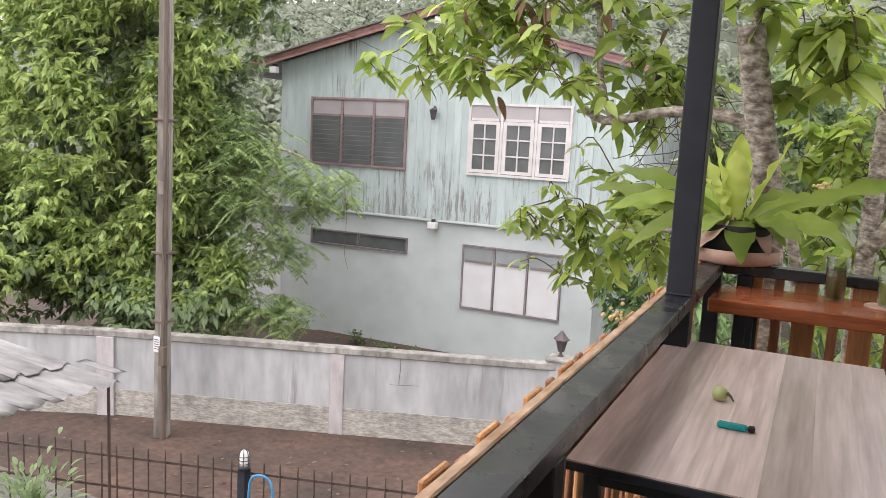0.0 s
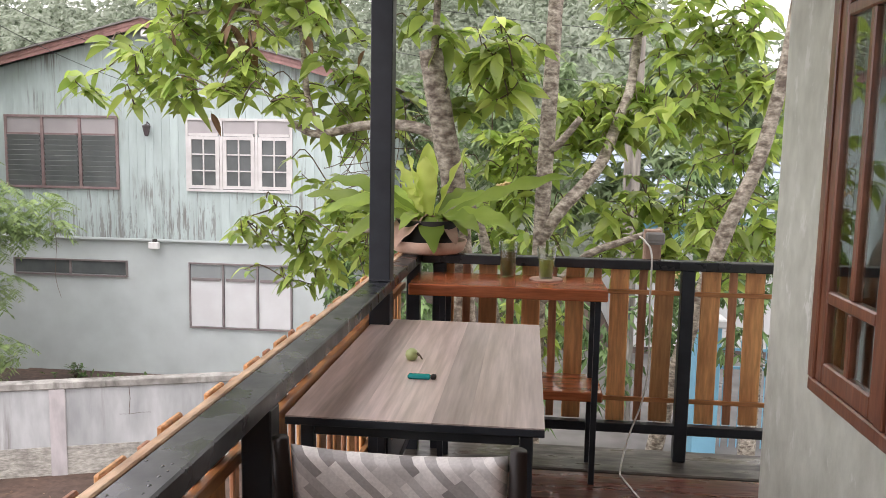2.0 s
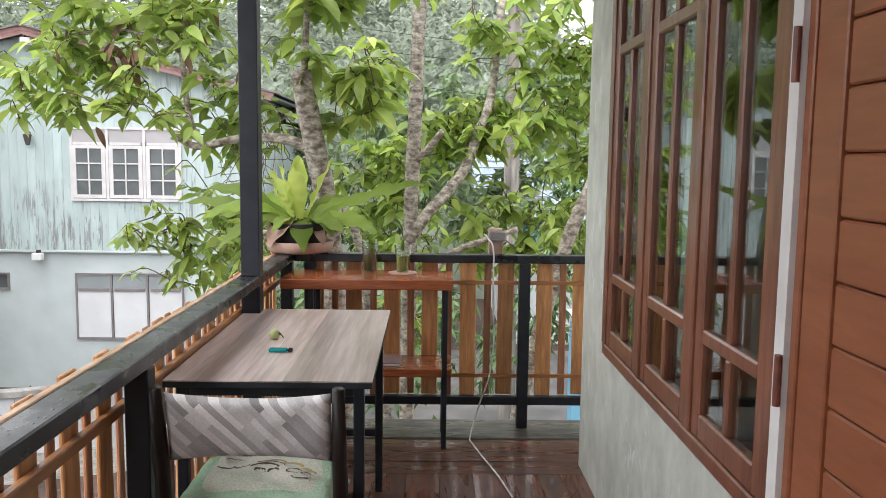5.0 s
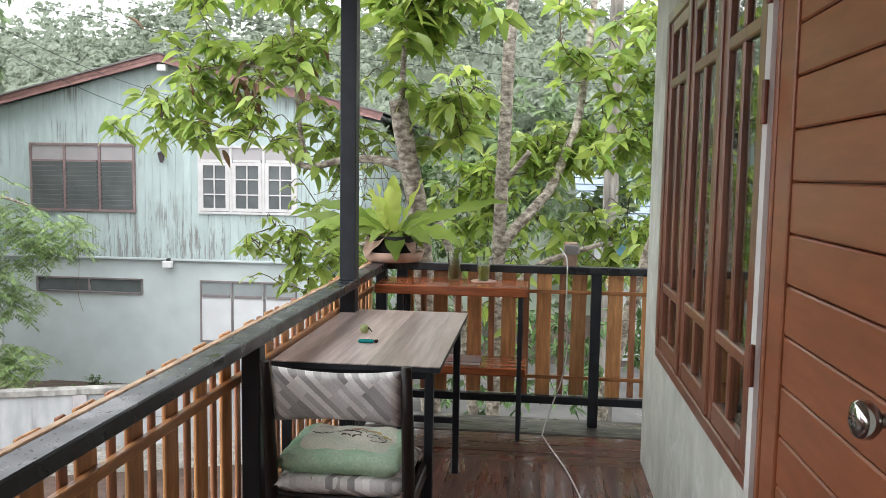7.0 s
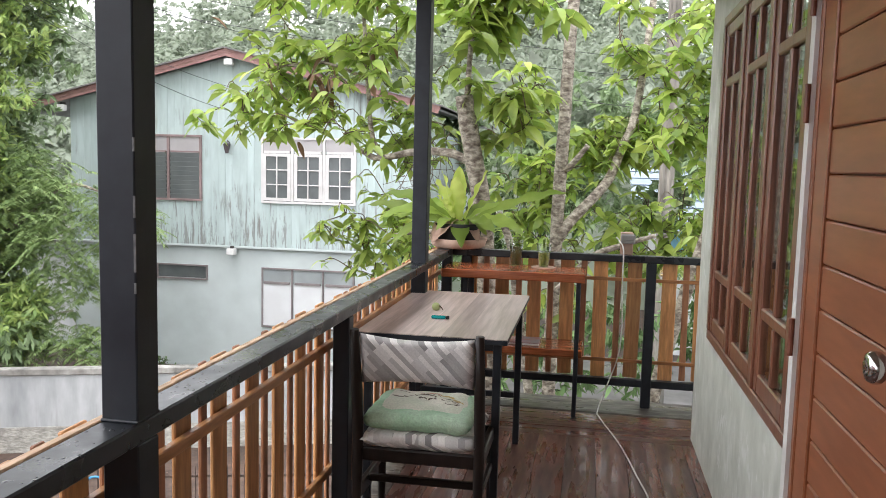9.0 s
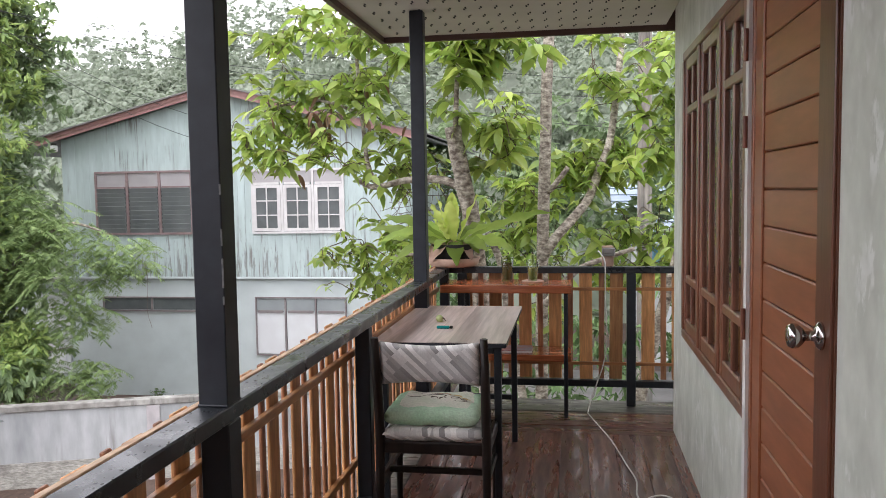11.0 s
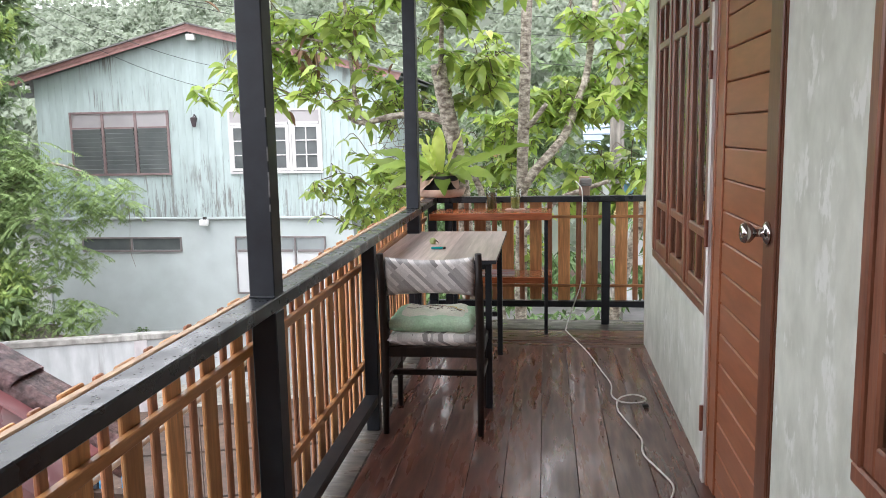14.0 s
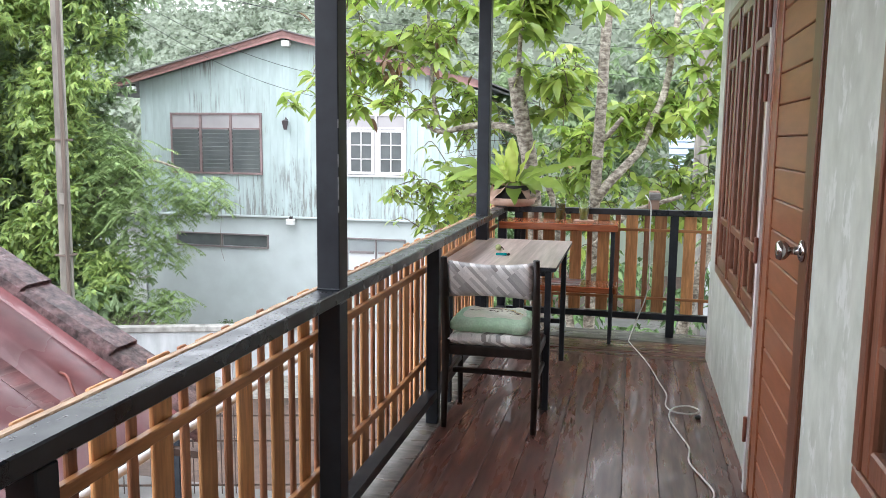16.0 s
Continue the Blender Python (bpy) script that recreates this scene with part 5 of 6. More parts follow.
SHEET = mat("white_corrugated_sheet", (0.52, 0.52, 0.51), (0.33, 0.33, 0.325), rough=0.5, scale=3, stretch=(0.6, 3, 3), bump=0.1, fine=0.15)
RUST_STEEL = mat("dark_rusty_bar", (0.05, 0.038, 0.032), (0.09, 0.055, 0.04), rough=0.7, scale=12, bump=0.3)
LAMP_WHITE = mat("white_lamp_glass", (0.8, 0.8, 0.78), (0.72, 0.72, 0.7), rough=0.3, scale=8)
LAMP_DARK = mat("dark_bronze_lantern", (0.09, 0.07, 0.075), (0.06, 0.05, 0.05), rough=0.5, scale=12)
BLUE_HOSE = mat("blue_plastic_strap", (0.06, 0.30, 0.55), (0.05, 0.25, 0.48), rough=0.4, scale=20)
BLUE_ROOF = mat("blue_roof_tile", (0.30, 0.36, 0.43), (0.24, 0.30, 0.37), rough=0.55, scale=2, bump=0.1, objrand=0.03)
BLUE_WALL = mat("sky_blue_paint", (0.22, 0.50, 0.66), (0.19, 0.44, 0.60), rough=0.6, scale=2, bump=0.05)
GRID_WHITE = mat("white_wire_fence", (0.66, 0.67, 0.67), (0.55, 0.56, 0.56), rough=0.5, scale=8)
WIRE = mat("black_cable", (0.03, 0.03, 0.032), (0.05, 0.05, 0.05), rough=0.6, scale=10)

# maroon roof beside the balcony: slopes away, verge tiles along its near side
red = empty("outbuilding_roof", "maroon tiled roof with blackened verge tiles, wet", "roof", (-1.2, -1.2, 0.8))
rinv = Matrix.Translation(red.location).inverted()
PIT = radians(30.5)
RM = Matrix.Translation((-0.9, -0.56, 0.755)) @ Matrix(((0, math.cos(PIT), math.sin(PIT), 0), (1, 0, 0, 0), (0, -math.sin(PIT), math.cos(PIT), 0), (0, 0, 0, 1)))


def rp_(name, bm, m, label="", smooth=False):
    bmesh.ops.transform(bm, matrix=RM, verts=bm.verts[:])
    bmesh.ops.recalc_face_normals(bm, faces=bm.faces[:])
    ob = part(name, bm, m, red, label, smooth)
    ob.matrix_parent_inverse = rinv
    return ob


S0, S1 = -1.9, 0.40
for i in range(11):
    xr = -0.16 - 0.27 * i
    rp_("tile_valley", bx(xr - 0.262, xr - 0.152, S0, S1 - 0.01, -0.012, 0.004), VALLEY, "dirty valley between tile crests")
    bm = bmesh.new()
    prof = [(0.0, -0.01), (-0.012, 0.05), (-0.03, 0.062), (-0.13, 0.062), (-0.146, 0.05), (-0.158, -0.01)]
    rows = []
    for s in np.linspace(S0, S1, 9):
        rows.append([bm.verts.new((xr + a, s, b)) for a, b in prof])
    for u, v in zip(rows, rows[1:]):
        for a, b, c, d in zip(u, u[1:], v[1:], v):
            bm.faces.new((a, d, c, b))
    bmesh.ops.solidify(bm, geom=bm.faces[:], thickness=0.008)
    rp_("tile_course", bm, RED_TILE, smooth=True)
k = 0
s = S0
while s < S1:
    bm = bmesh.new()
    e = min(s + 0.335, S1 + 0.02)
    lift = 0.012
    rows = []
    for t, l in ((s - 0.03, lift), (e, lift + 0.011)):
        rows.append([bm.verts.new(p) for p in ((0.040, t, -0.10), (0.034, t, 0.03 + l), (0.014, t, 0.060 + l), (-0.085, t, 0.062 + l), (-0.108, t, 0.05 + l), (-0.114, t, 0.02 + l))])
    for a, b, c, d in zip(rows[0], rows[0][1:], rows[1][1:], rows[1]):
        bm.faces.new((a, b, c, d))
    bmesh.ops.solidify(bm, geom=bm.faces[:], thickness=0.012)
    bmesh.ops.recalc_face_normals(bm, faces=bm.faces[:])
    rp_("verge_tile", bm, MOSS, "blackened verge tile")
    s = e
    k += 1
rp_("verge_fillet", bx(-0.162, -0.085, S0, S1 - 0.01, -0.012, 0.046, 0.006), RED_TILE, "maroon tile edge under the verge")
rp_("roof_underlay", bx(-3.1, 0.0, S0, S1 - 0.03, -0.06, -0.03), SHADE_WOOD)
tagged(link("outbuilding_wall", bx(-2.6, -1.75, -3.6, -0.75, GROUND, 1.12), HOUSE_WHITE), "pale wall of the outbuilding", "wall", kind="structure")
rw = bmesh.new()
tube(spline([tuple(RM @ Vector(p)) for p in ((-0.30, 0.10, 0.062), (-0.33, 0.14, 0.085), (-0.36, 0.20, 0.075), (-0.34, 0.27, 0.062))], 5), 0.004, 8, bm=rw)
tagged(link("red_hose", rw, mat("red_rubber", (0.22, 0.045, 0.03), (0.18, 0.05, 0.035), rough=0.5, scale=20), smooth=True), "short red hose lying on the maroon roof", "hose")

# bar fence with a lamp post
FA, FB = Vector((-7.6, 5.02)), Vector((-1.2, 6.80))
fd = (FB - FA)
fl_ = fd.length
fence = empty("bar_fence", "low fence of upright dark rusty steel bars", "fence", (FA.x, FA.y, GROUND), kind="structure")
fence.rotation_euler = (0, 0, math.atan2(fd.y, fd.x))
FT = -1.86 - GROUND
for z in (FT - 0.13, FT - 0.45, 0.12):
    part("fence_rail", bx(0, fl_, -0.01, 0.01, z - 0.012, z + 0.012), RUST_STEEL, fence)
me = bpy.data.meshes.new("bar")
bm = tube([(0, 0, 0.02), (0, 0, FT - 0.02), (0, 0, FT)], [0.008, 0.008, 0.003], 6)
bm.to_mesh(me)
bm.free()
me.materials.append(RUST_STEEL)
s = 0.05
while s < fl_:
    share("bar", me, fence, pose(s, -0.0185, rng.uniform(-0.008, 0.008), rng.uniform(-0.4, 0.4), rng.uniform(-0.6, 0.6), 0))
    s += 0.17
lp = empty("gate_lamp", "black post lamp with white caged glass", "lamp", (-4.56, 5.74, GROUND))
part("post", bx(-0.045, 0.045, -0.045, 0.045, 0, 1.10, 0.004), STEEL, lp)
part("collar", lathe([(0.06, 1.10), (0.06, 1.125), (0.05, 1.13)], 16), STEEL, lp, smooth=True)
part("lamp_glass", lathe([(0.042, 1.13), (0.046, 1.16), (0.046, 1.24), (0.036, 1.275), (0.012, 1.292)], 16), LAMP_WHITE, lp, "white glass", True)
for z in (1.155, 1.19, 1.225):
    part("cage_ring", lathe([(0.05, z), (0.05, z + 0.006)], 16), LAMP_DARK, lp)
for k in range(6):
    ca, sa = math.cos(k * math.pi / 3), math.sin(k * math.pi / 3)
    part("cage_bar", tube([(0.05 * ca, 0.05 * sa, 1.125), (0.051 * ca, 0.051 * sa, 1.235), (0.036 * ca, 0.036 * sa, 1.285), (0.006 * ca, 0.006 * sa, 1.30)], 0.0035, 5), LAMP_DARK, lp)
hs = bmesh.new()
tube(spline([(-4.48, 5.70, -2.6), (-4.47, 5.70, -2.1), (-4.42, 5.70, -1.93), (-4.30, 5.74, -1.93), (-4.24, 5.76, -2.08), (-4.24, 5.76, -2.6)], 6), 0.012, 8, bm=hs)
tagged(link("blue_strap", hs, BLUE_HOSE, smooth=True), "blue plastic strap looped over the bar fence", "strap")

# corrugated sheet roof with its post
cr = empty("sheet_roof", "weathered white corrugated sheet roof on a thin post", "roof", (-4.6, 3.4, -0.5))
cinv = Matrix.Translation(cr.location).inverted()
cm = Matrix.Translation((-4.01, 3.721, -0.43)) @ Matrix.Rotation(radians(-4.9), 4, "Z") @ Matrix.Rotation(radians(1.5), 4, "Y")


def corrugated(x0, x1, y0, y1, lift, pitch=0.172):
    bm = bmesh.new()
    rows = []
    n = int(round((y1 - y0) / pitch * 14))
    for j in range(n + 1):
        yy = y0 + (y1 - y0) * j / n
        zz_ = 0.032 * max(0.0, math.cos((yy / pitch) * 2 * math.pi)) ** 1.6
        rows.append([bm.verts.new((xx, yy, zz_ + lift + 0.004 * math.sin(3 * xx + 5 * yy))) for xx in np.linspace(x0, x1, 5)])
    for u, v in zip(rows, rows[1:]):
        for a, b, c, d in zip(u, u[1:], v[1:], v):
            bm.faces.new((a, b, c, d))
    bmesh.ops.solidify(bm, geom=bm.faces[:], thickness=0.007)
    bmesh.ops.transform(bm, matrix=cm, verts=bm.verts[:])
    bmesh.ops.recalc_face_normals(bm, faces=bm.faces[:])
    return bm


for x0, x1, y0, y1, lift in ((-0.62, 0.0, -0.44, 0.04, 0.0), (-0.60, 0.03, -0.96, -0.40, 0.010), (-1.5, -0.52, -0.44, 0.04, 0.016), (-1.5, -0.50, -0.96, -0.40, 0.026), (-0.5, -0.06, 0.05, 0.13, 0.045)):
    part("sheet", corrugated(x0, x1, y0, y1, lift), SHEET, cr, "corrugated sheet", True).matrix_parent_inverse = cinv
part("post", tube([(-4.06, 3.70, GROUND), (-4.06, 3.70, -0.435)], 0.011, 8), RUST_STEEL, cr).matrix_parent_inverse = cinv

# potted plant by the fence
pp = empty("potted_shrub", "leafy yellow-green shrub in a dark pot", "plant", (-6.35, 4.85, GROUND))
part("pot", lathe([(0.14, 0.0), (0.19, 0.3), (0.2, 0.34), (0.18, 0.34), (0.17, 0.30)], 18), LAMP_DARK, pp, smooth=True)
nb = 260
bb = R.normal(size=(nb, 3)) * np.array([0.16, 0.16, 0.14]) + np.array([0, 0, 0.72])
dd = (bb - np.array([0, 0, 0.45])) + R.normal(size=(nb, 3)) * 0.1
V, F = blades(bb, dd, R.uniform(0.10, 0.19, nb), R.uniform(0.03, 0.055, nb), R.uniform(0.1, 0.6, nb), R.uniform(-0.5, 0.5, nb))
o = fast_mesh("foliage", V, F, SHADE_LEAF, pp, "", True)
o["kind"] = "stuff"
part("stem", tube([(0, 0, 0.3), (0.02, 0, 0.55), (0, 0.02, 0.8)], [0.02, 0.015, 0.008], 6), TWIG, pp)

# house fittings
hl = empty("wall_lantern", "small dark lantern on the house's plank wall", "lamp", (-6.74, HY - 0.1, 1.67))
part("bracket", tube([(0, 0.09, 0.1), (0, 0.0, 0.14), (0, -0.03, 0.08)], 0.012, 6), LAMP_DARK, hl)
part("shade", lathe([(0.03, -0.12), (0.05, -0.06), (0.075, 0.05), (0.08, 0.07), (0.02, 0.10)], 8, m=Matrix.Translation((0, -0.03, 0))), LAMP_DARK, hl)
for nm, c in (("eave_floodlight", (-6.66, 13.80, 3.37)), ("corner_floodlight", (-10.42, 13.80, 2.42)), ("band_floodlight", (-6.66, 13.9, -0.47))):
    b = empty(nm, "small white box light fixed to the house", "lamp", c, group="box lights on the house")
    part("housing", bx(-0.09, 0.09, -0.06, 0.06, -0.06, 0.07, 0.012), LAMP_WHITE, b)
    part("bracket", bx(-0.03, 0.03, 0.0, 0.10, 0.07, 0.12), SHADE_WOOD, b)
# garden wall lamp on a pillar near the far end of the boundary wall
gl = empty("pillar_lantern", "dark garden lantern on a small white pillar", "lamp", (-2.93, 10.45, GROUND))
part("pillar", bx(-0.13, 0.13, -0.13, 0.13, 0, 1.30, 0.01), WALL_PAINT, gl, "white pillar")
part("cap", bx(-0.17, 0.17, -0.17, 0.17, 1.30, 1.36, 0.015), COPING, gl)
part("lantern_stem", lathe([(0.05, 1.36), (0.02, 1.39), (0.02, 1.43)], 10), LAMP_DARK, gl)
part("lantern_body", lathe([(0.045, 1.43), (0.085, 1.58), (0.12, 1.6), (0.06, 1.66), (0.015, 1.72)], 6), LAMP_DARK, gl)
# low weeds on the bank behind the wall, one taller leafy seedling
nb = 320
cx = R.uniform(-8.8, -3.6, 40)
base = np.stack([np.repeat(cx, 8) + R.normal(size=nb) * 0.07, 13.45 + 0.3 * R.rand(nb), np.full(nb, -2.955)], 1)
V, F = quads(base, np.stack([R.normal(size=nb) * 1.2, R.normal(size=nb) * 0.5, np.ones(nb) * 0.8], 1), R.uniform(0.05, 0.15, nb), R.uniform(0.03, 0.06, nb), R.uniform(-0.8, 0.8, nb))
tagged(fast_mesh("weeds", V, F, MID_LEAF), "low weeds on the earth bank behind the boundary wall", "weeds", kind="stuff")
sd = empty("leafy_seedling", "small leafy seedling on the earth bank by the house", "plant", (-8.0, 13.4, -2.955))
for k in range(4):
    a = -0.5 + 0.35 * k
    part("stem", tube([(0, 0, 0), (0.10 * a, 0, 0.15), (0.3 * a, 0.02, 0.33 - 0.12 * abs(a))], [0.008, 0.006, 0.003], 5), TWIG, sd)
    n6 = 16
    tt = R.uniform(0.3, 1.0, n6)
    bb = np.stack([0.3 * a * tt ** 1.4, R.normal(size=n6) * 0.03, (0.33 - 0.12 * abs(a)) * tt], 1)
    V, F = blades(bb, np.stack([np.where(R.rand(n6) < 0.5, -1.0, 1.0), R.normal(size=n6) * 0.5, R.uniform(0.0, 0.5, n6)], 1), R.uniform(0.07, 0.12, n6), R.uniform(0.035, 0.05, n6), R.uniform(0.1, 0.4, n6), R.uniform(-0.5, 0.5, n6))
    fast_mesh("leaf_sprig", V, F, MID_LEAF, sd, "", True)
tagged(link("earth_bank", bx(-9.3, -2.9, 10.75, HY + 0.02, GROUND, -2.96), SOIL), "raised earth bank in front of the house", "bank", kind="structure")

# concrete pole far behind, overhead cables
p2 = empty("lane_pole", "pale concrete pole standing in the lane", "utility pole", (1.83, 12.4, GROUND))
part("shaft", tube([(0, 0, -0.1), (0, 0, 8)], [0.15, 0.11], 8), POLE_MAT, p2)
for a, b in (((-14, 9.5, 5.6), (1.83, 12.3, 3.2)), ((-14, 9.2, 5.2), (1.83, 12.3, 2.9)), ((-7.72, 8.0, 4.15), (1.83, 12.3, 2.4)), ((-7.72, 8.0, 3.95), (-5.6, 13.3, 2.2)), ((-7.72, 8.0, 4.1), (-5.2, 13.3, 2.6))):
    a, b = Vector(a), Vector(b)
    pts = [a.lerp(b, i / 14) - Vector((0, 0, 0.35 * 4 * (i / 14) * (1 - i / 14))) for i in range(15)]
    tagged(link("overhead_cable", tube(pts, 0.0045, 5), WIRE), "thin black overhead cable sagging between poles", "cable", "overhead cables")

# neighbour with a blue roof, gate pillars and wire fence
bh = empty("blue_house", "distant house with a blue tiled roof and blue wall", "house", (6.5, 18, GROUND))
hinv = Matrix.Translation(bh.location).inverted()
part("wall", bx(2.4, 11, 18.2, 24, GROUND, -0.1), BOARD_WHITE, bh, "pale wall").matrix_parent_inverse = hinv
part("band", bx(2.2, 11.2, 17.9, 18.15, -0.55, 0.0), BLUE_WALL, bh, "blue fascia band").matrix_parent_inverse = hinv
for r in range(9):
    z0, y0 = 0.02 + r * 0.17, 17.6 + r * 0.40
    bm = bx(1.6, 11.6, y0, y0 + 0.46, -0.012, 0.012)
    bmesh.ops.rotate(bm, cent=(6, y0, 0), matrix=Matrix.Rotation(radians(19), 3, "X"), verts=bm.verts[:])
    bmesh.ops.translate(bm, vec=(0, 0, z0), verts=bm.verts[:])
    part("roof_course", bm, BLUE_ROOF, bh).matrix_parent_inverse = hinv
for x in (2.86, 5.2):
    g = empty("gate_pillar", "light blue gate pillar with a white cap", "pillar", (x, 11.3, GROUND), group="gate pillars")
    part("shaft", bx(-0.17, 0.17, -0.17, 0.17, 0, 1.98, 0.01), BLUE_WALL, g)
    part("cap", bx(-0.24, 0.24, -0.24, 0.24, 1.98, 2.1, 0.02), BOARD_WHITE, g)
bf = empty("blue_fence", "light blue steel bar fence between the gate pillars", "fence", (3.06, 11.3, GROUND), kind="structure")
for z in (0.35, 1.35, 1.62):
    part("fence_rail", bx(0.0, 1.94, -0.015, 0.015, z, z + 0.04, 0.003), BLUE_WALL, bf)
for k in range(17):
    part("fence_bar", tube([(0.06 + 0.114 * k, -0.024, 0.2), (0.06 + 0.114 * k, -0.024, 1.68), (0.06 + 0.114 * k, -0.024, 1.74), (0.06 + 0.114 * k, -0.024, 1.82)], [0.009, 0.009, 0.022, 0.003], 6), BLUE_WALL, bf)
wf = empty("wire_fence", "white wire mesh fence along the lane", "fence", (0, 8.2, GROUND), kind="structure")
bm = bmesh.new()
for i in range(60):
    x = -1.5 + i * 0.11
    bx(x - 0.006, x + 0.006, -0.006, 0.006, 0, 0.95, bm=bm)
for z in (0.1, 0.4, 0.7, 0.93):
    bx(-1.5, 5.1, -0.0185, -0.007, z - 0.007, z + 0.007, bm=bm)
o = part("mesh_panel", bm, GRID_WHITE, wf)
tagged(link("lane", bx(-2.0, 9, 8.3, 17.5, GROUND - 0.05, GROUND + 0.01), ROAD), "wet grey concrete lane", "road", kind="structure")
# palm fronds in the lane
palm = empty("palm", "small palm with drooping feathery fronds", "palm", (3.3, 10.6, GROUND))
part("trunk", tube([(0, 0, 0), (0.05, 0, 1.6), (0.0, 0, 3.3)], [0.12, 0.1, 0.08], 8), BARK, palm)
for k in range(11):
    a = k * 2.4
    n_ = 22
    t = np.linspace(0.05, 1, n_)
    d = np.array([math.cos(a), math.sin(a), 0])
    rib = np.outer(t * 1.5, d) + np.outer(0.9 * t - 1.35 * t * t, [0, 0, 1]) + np.array([0, 0, 3.3])
    sd = np.array([-d[1], d[0], 0])
    bs, ds = [], []
    for s_ in (-1, 1):
        bs.append(rib)
        ds.append(np.tile(sd * s_ + d * 0.6 + np.array([0, 0, -0.5]), (n_, 1)))
    V, F = quads(np.concatenate(bs), np.concatenate(ds), np.full(2 * n_, 0.42), np.full(2 * n_, 0.035), R.uniform(-0.3, 0.3, 2 * n_))
    fr = fast_mesh("frond", V, F, MID_LEAF, palm)
# white drain pipe beside the railing, outside
pv = bmesh.new()
tube([(-0.45, BACK_Y + 0.5, 0.618), (-0.45, 0.0, 0.611), (-0.45, 0.15, 0.61)], 0.011, 10, bm=pv)
pipe = empty("drain_pipe", "white plastic drain pipe along the roof's low edge", "pipe", (-0.45, -0.6, 0.585))
ob = part("tube", pv, GRID_WHITE, pipe, smooth=True)
ob.matrix_parent_inverse = Matrix.Translation(pipe.location).inverted()
for yb in (-2.2, -0.9, 0.05):
    o = part("bracket", bx(-0.475, -0.33, yb, yb + 0.02, 0.58, 0.598), RUST_STEEL, pipe)
    o.matrix_parent_inverse = Matrix.Translation(pipe.location).inverted()

# ---- things on the balcony ----
TERRA = mat("terracotta", (0.56, 0.38, 0.29), (0.43, 0.28, 0.21), rough=0.75, scale=7, bump=0.15, fine=0.15)
BLACK_POT = mat("black_plastic_pot", (0.01, 0.01, 0.009), (0.016, 0.015, 0.013), rough=0.8, scale=10)
FERN = mat("bright_fern_frond", (0.30, 0.41, 0.075), (0.185, 0.285, 0.045), rough=0.42, scale=5, bump=0.1, objrand=0.3, translucent=0.35, spec=0.3)
FERN_YOUNG = mat("young_fern_frond", (0.62, 0.70, 0.20), (0.47, 0.58, 0.12), rough=0.42, scale=5, bump=0.1, objrand=0.15, translucent=0.4, spec=0.3)
DRY_LEAF = mat("dry_brown_frond", (0.46, 0.31, 0.235), (0.27, 0.17, 0.125), rough=0.8, scale=9, bump=0.3)
TUMBLER = glass_mat("tumbler_glass", (0.86, 0.9, 0.82))
TEA = mat("murky_brown_water", (0.16, 0.14, 0.06), (0.1, 0.085, 0.035), rough=0.15, scale=12)
LIME_WATER = mat("yellow_green_water", (0.38, 0.40, 0.10), (0.3, 0.32, 0.08), rough=0.15, scale=12)
FRUIT = mat("pale_green_fruit", (0.48, 0.55, 0.25), (0.38, 0.46, 0.18), rough=0.4, scale=25, bump=0.1)
TEAL = mat("teal_plastic", (0.0, 0.30, 0.30), (0.0, 0.25, 0.26), rough=0.2, scale=15)
BOX_GREY = mat("grey_outlet_box", (0.30, 0.29, 0.28), (0.22, 0.21, 0.2), rough=0.6, scale=15)
BOOK = mat("faded_magazine", (0.35, 0.12, 0.11), (0.25, 0.22, 0.22), rough=0.5, scale=18)

fern = empty("nest_fern", "large bird's-nest fern in a black pot on a terracotta saucer", "potted plant", (-0.19, 3.25, RAIL_TOP))
part("saucer", lathe([(0.14, 0.0), (0.162, 0.012), (0.178, 0.058), (0.168, 0.058), (0.15, 0.02), (0.02, 0.016)], 32), TERRA, fern, "terracotta saucer", True)
part("pot", lathe([(0.11, 0.0185), (0.13, 0.06), (0.152, 0.15), (0.14, 0.15), (0.12, 0.13), (0.02, 0.13)], 24), BLACK_POT, fern, "black plastic pot", True)


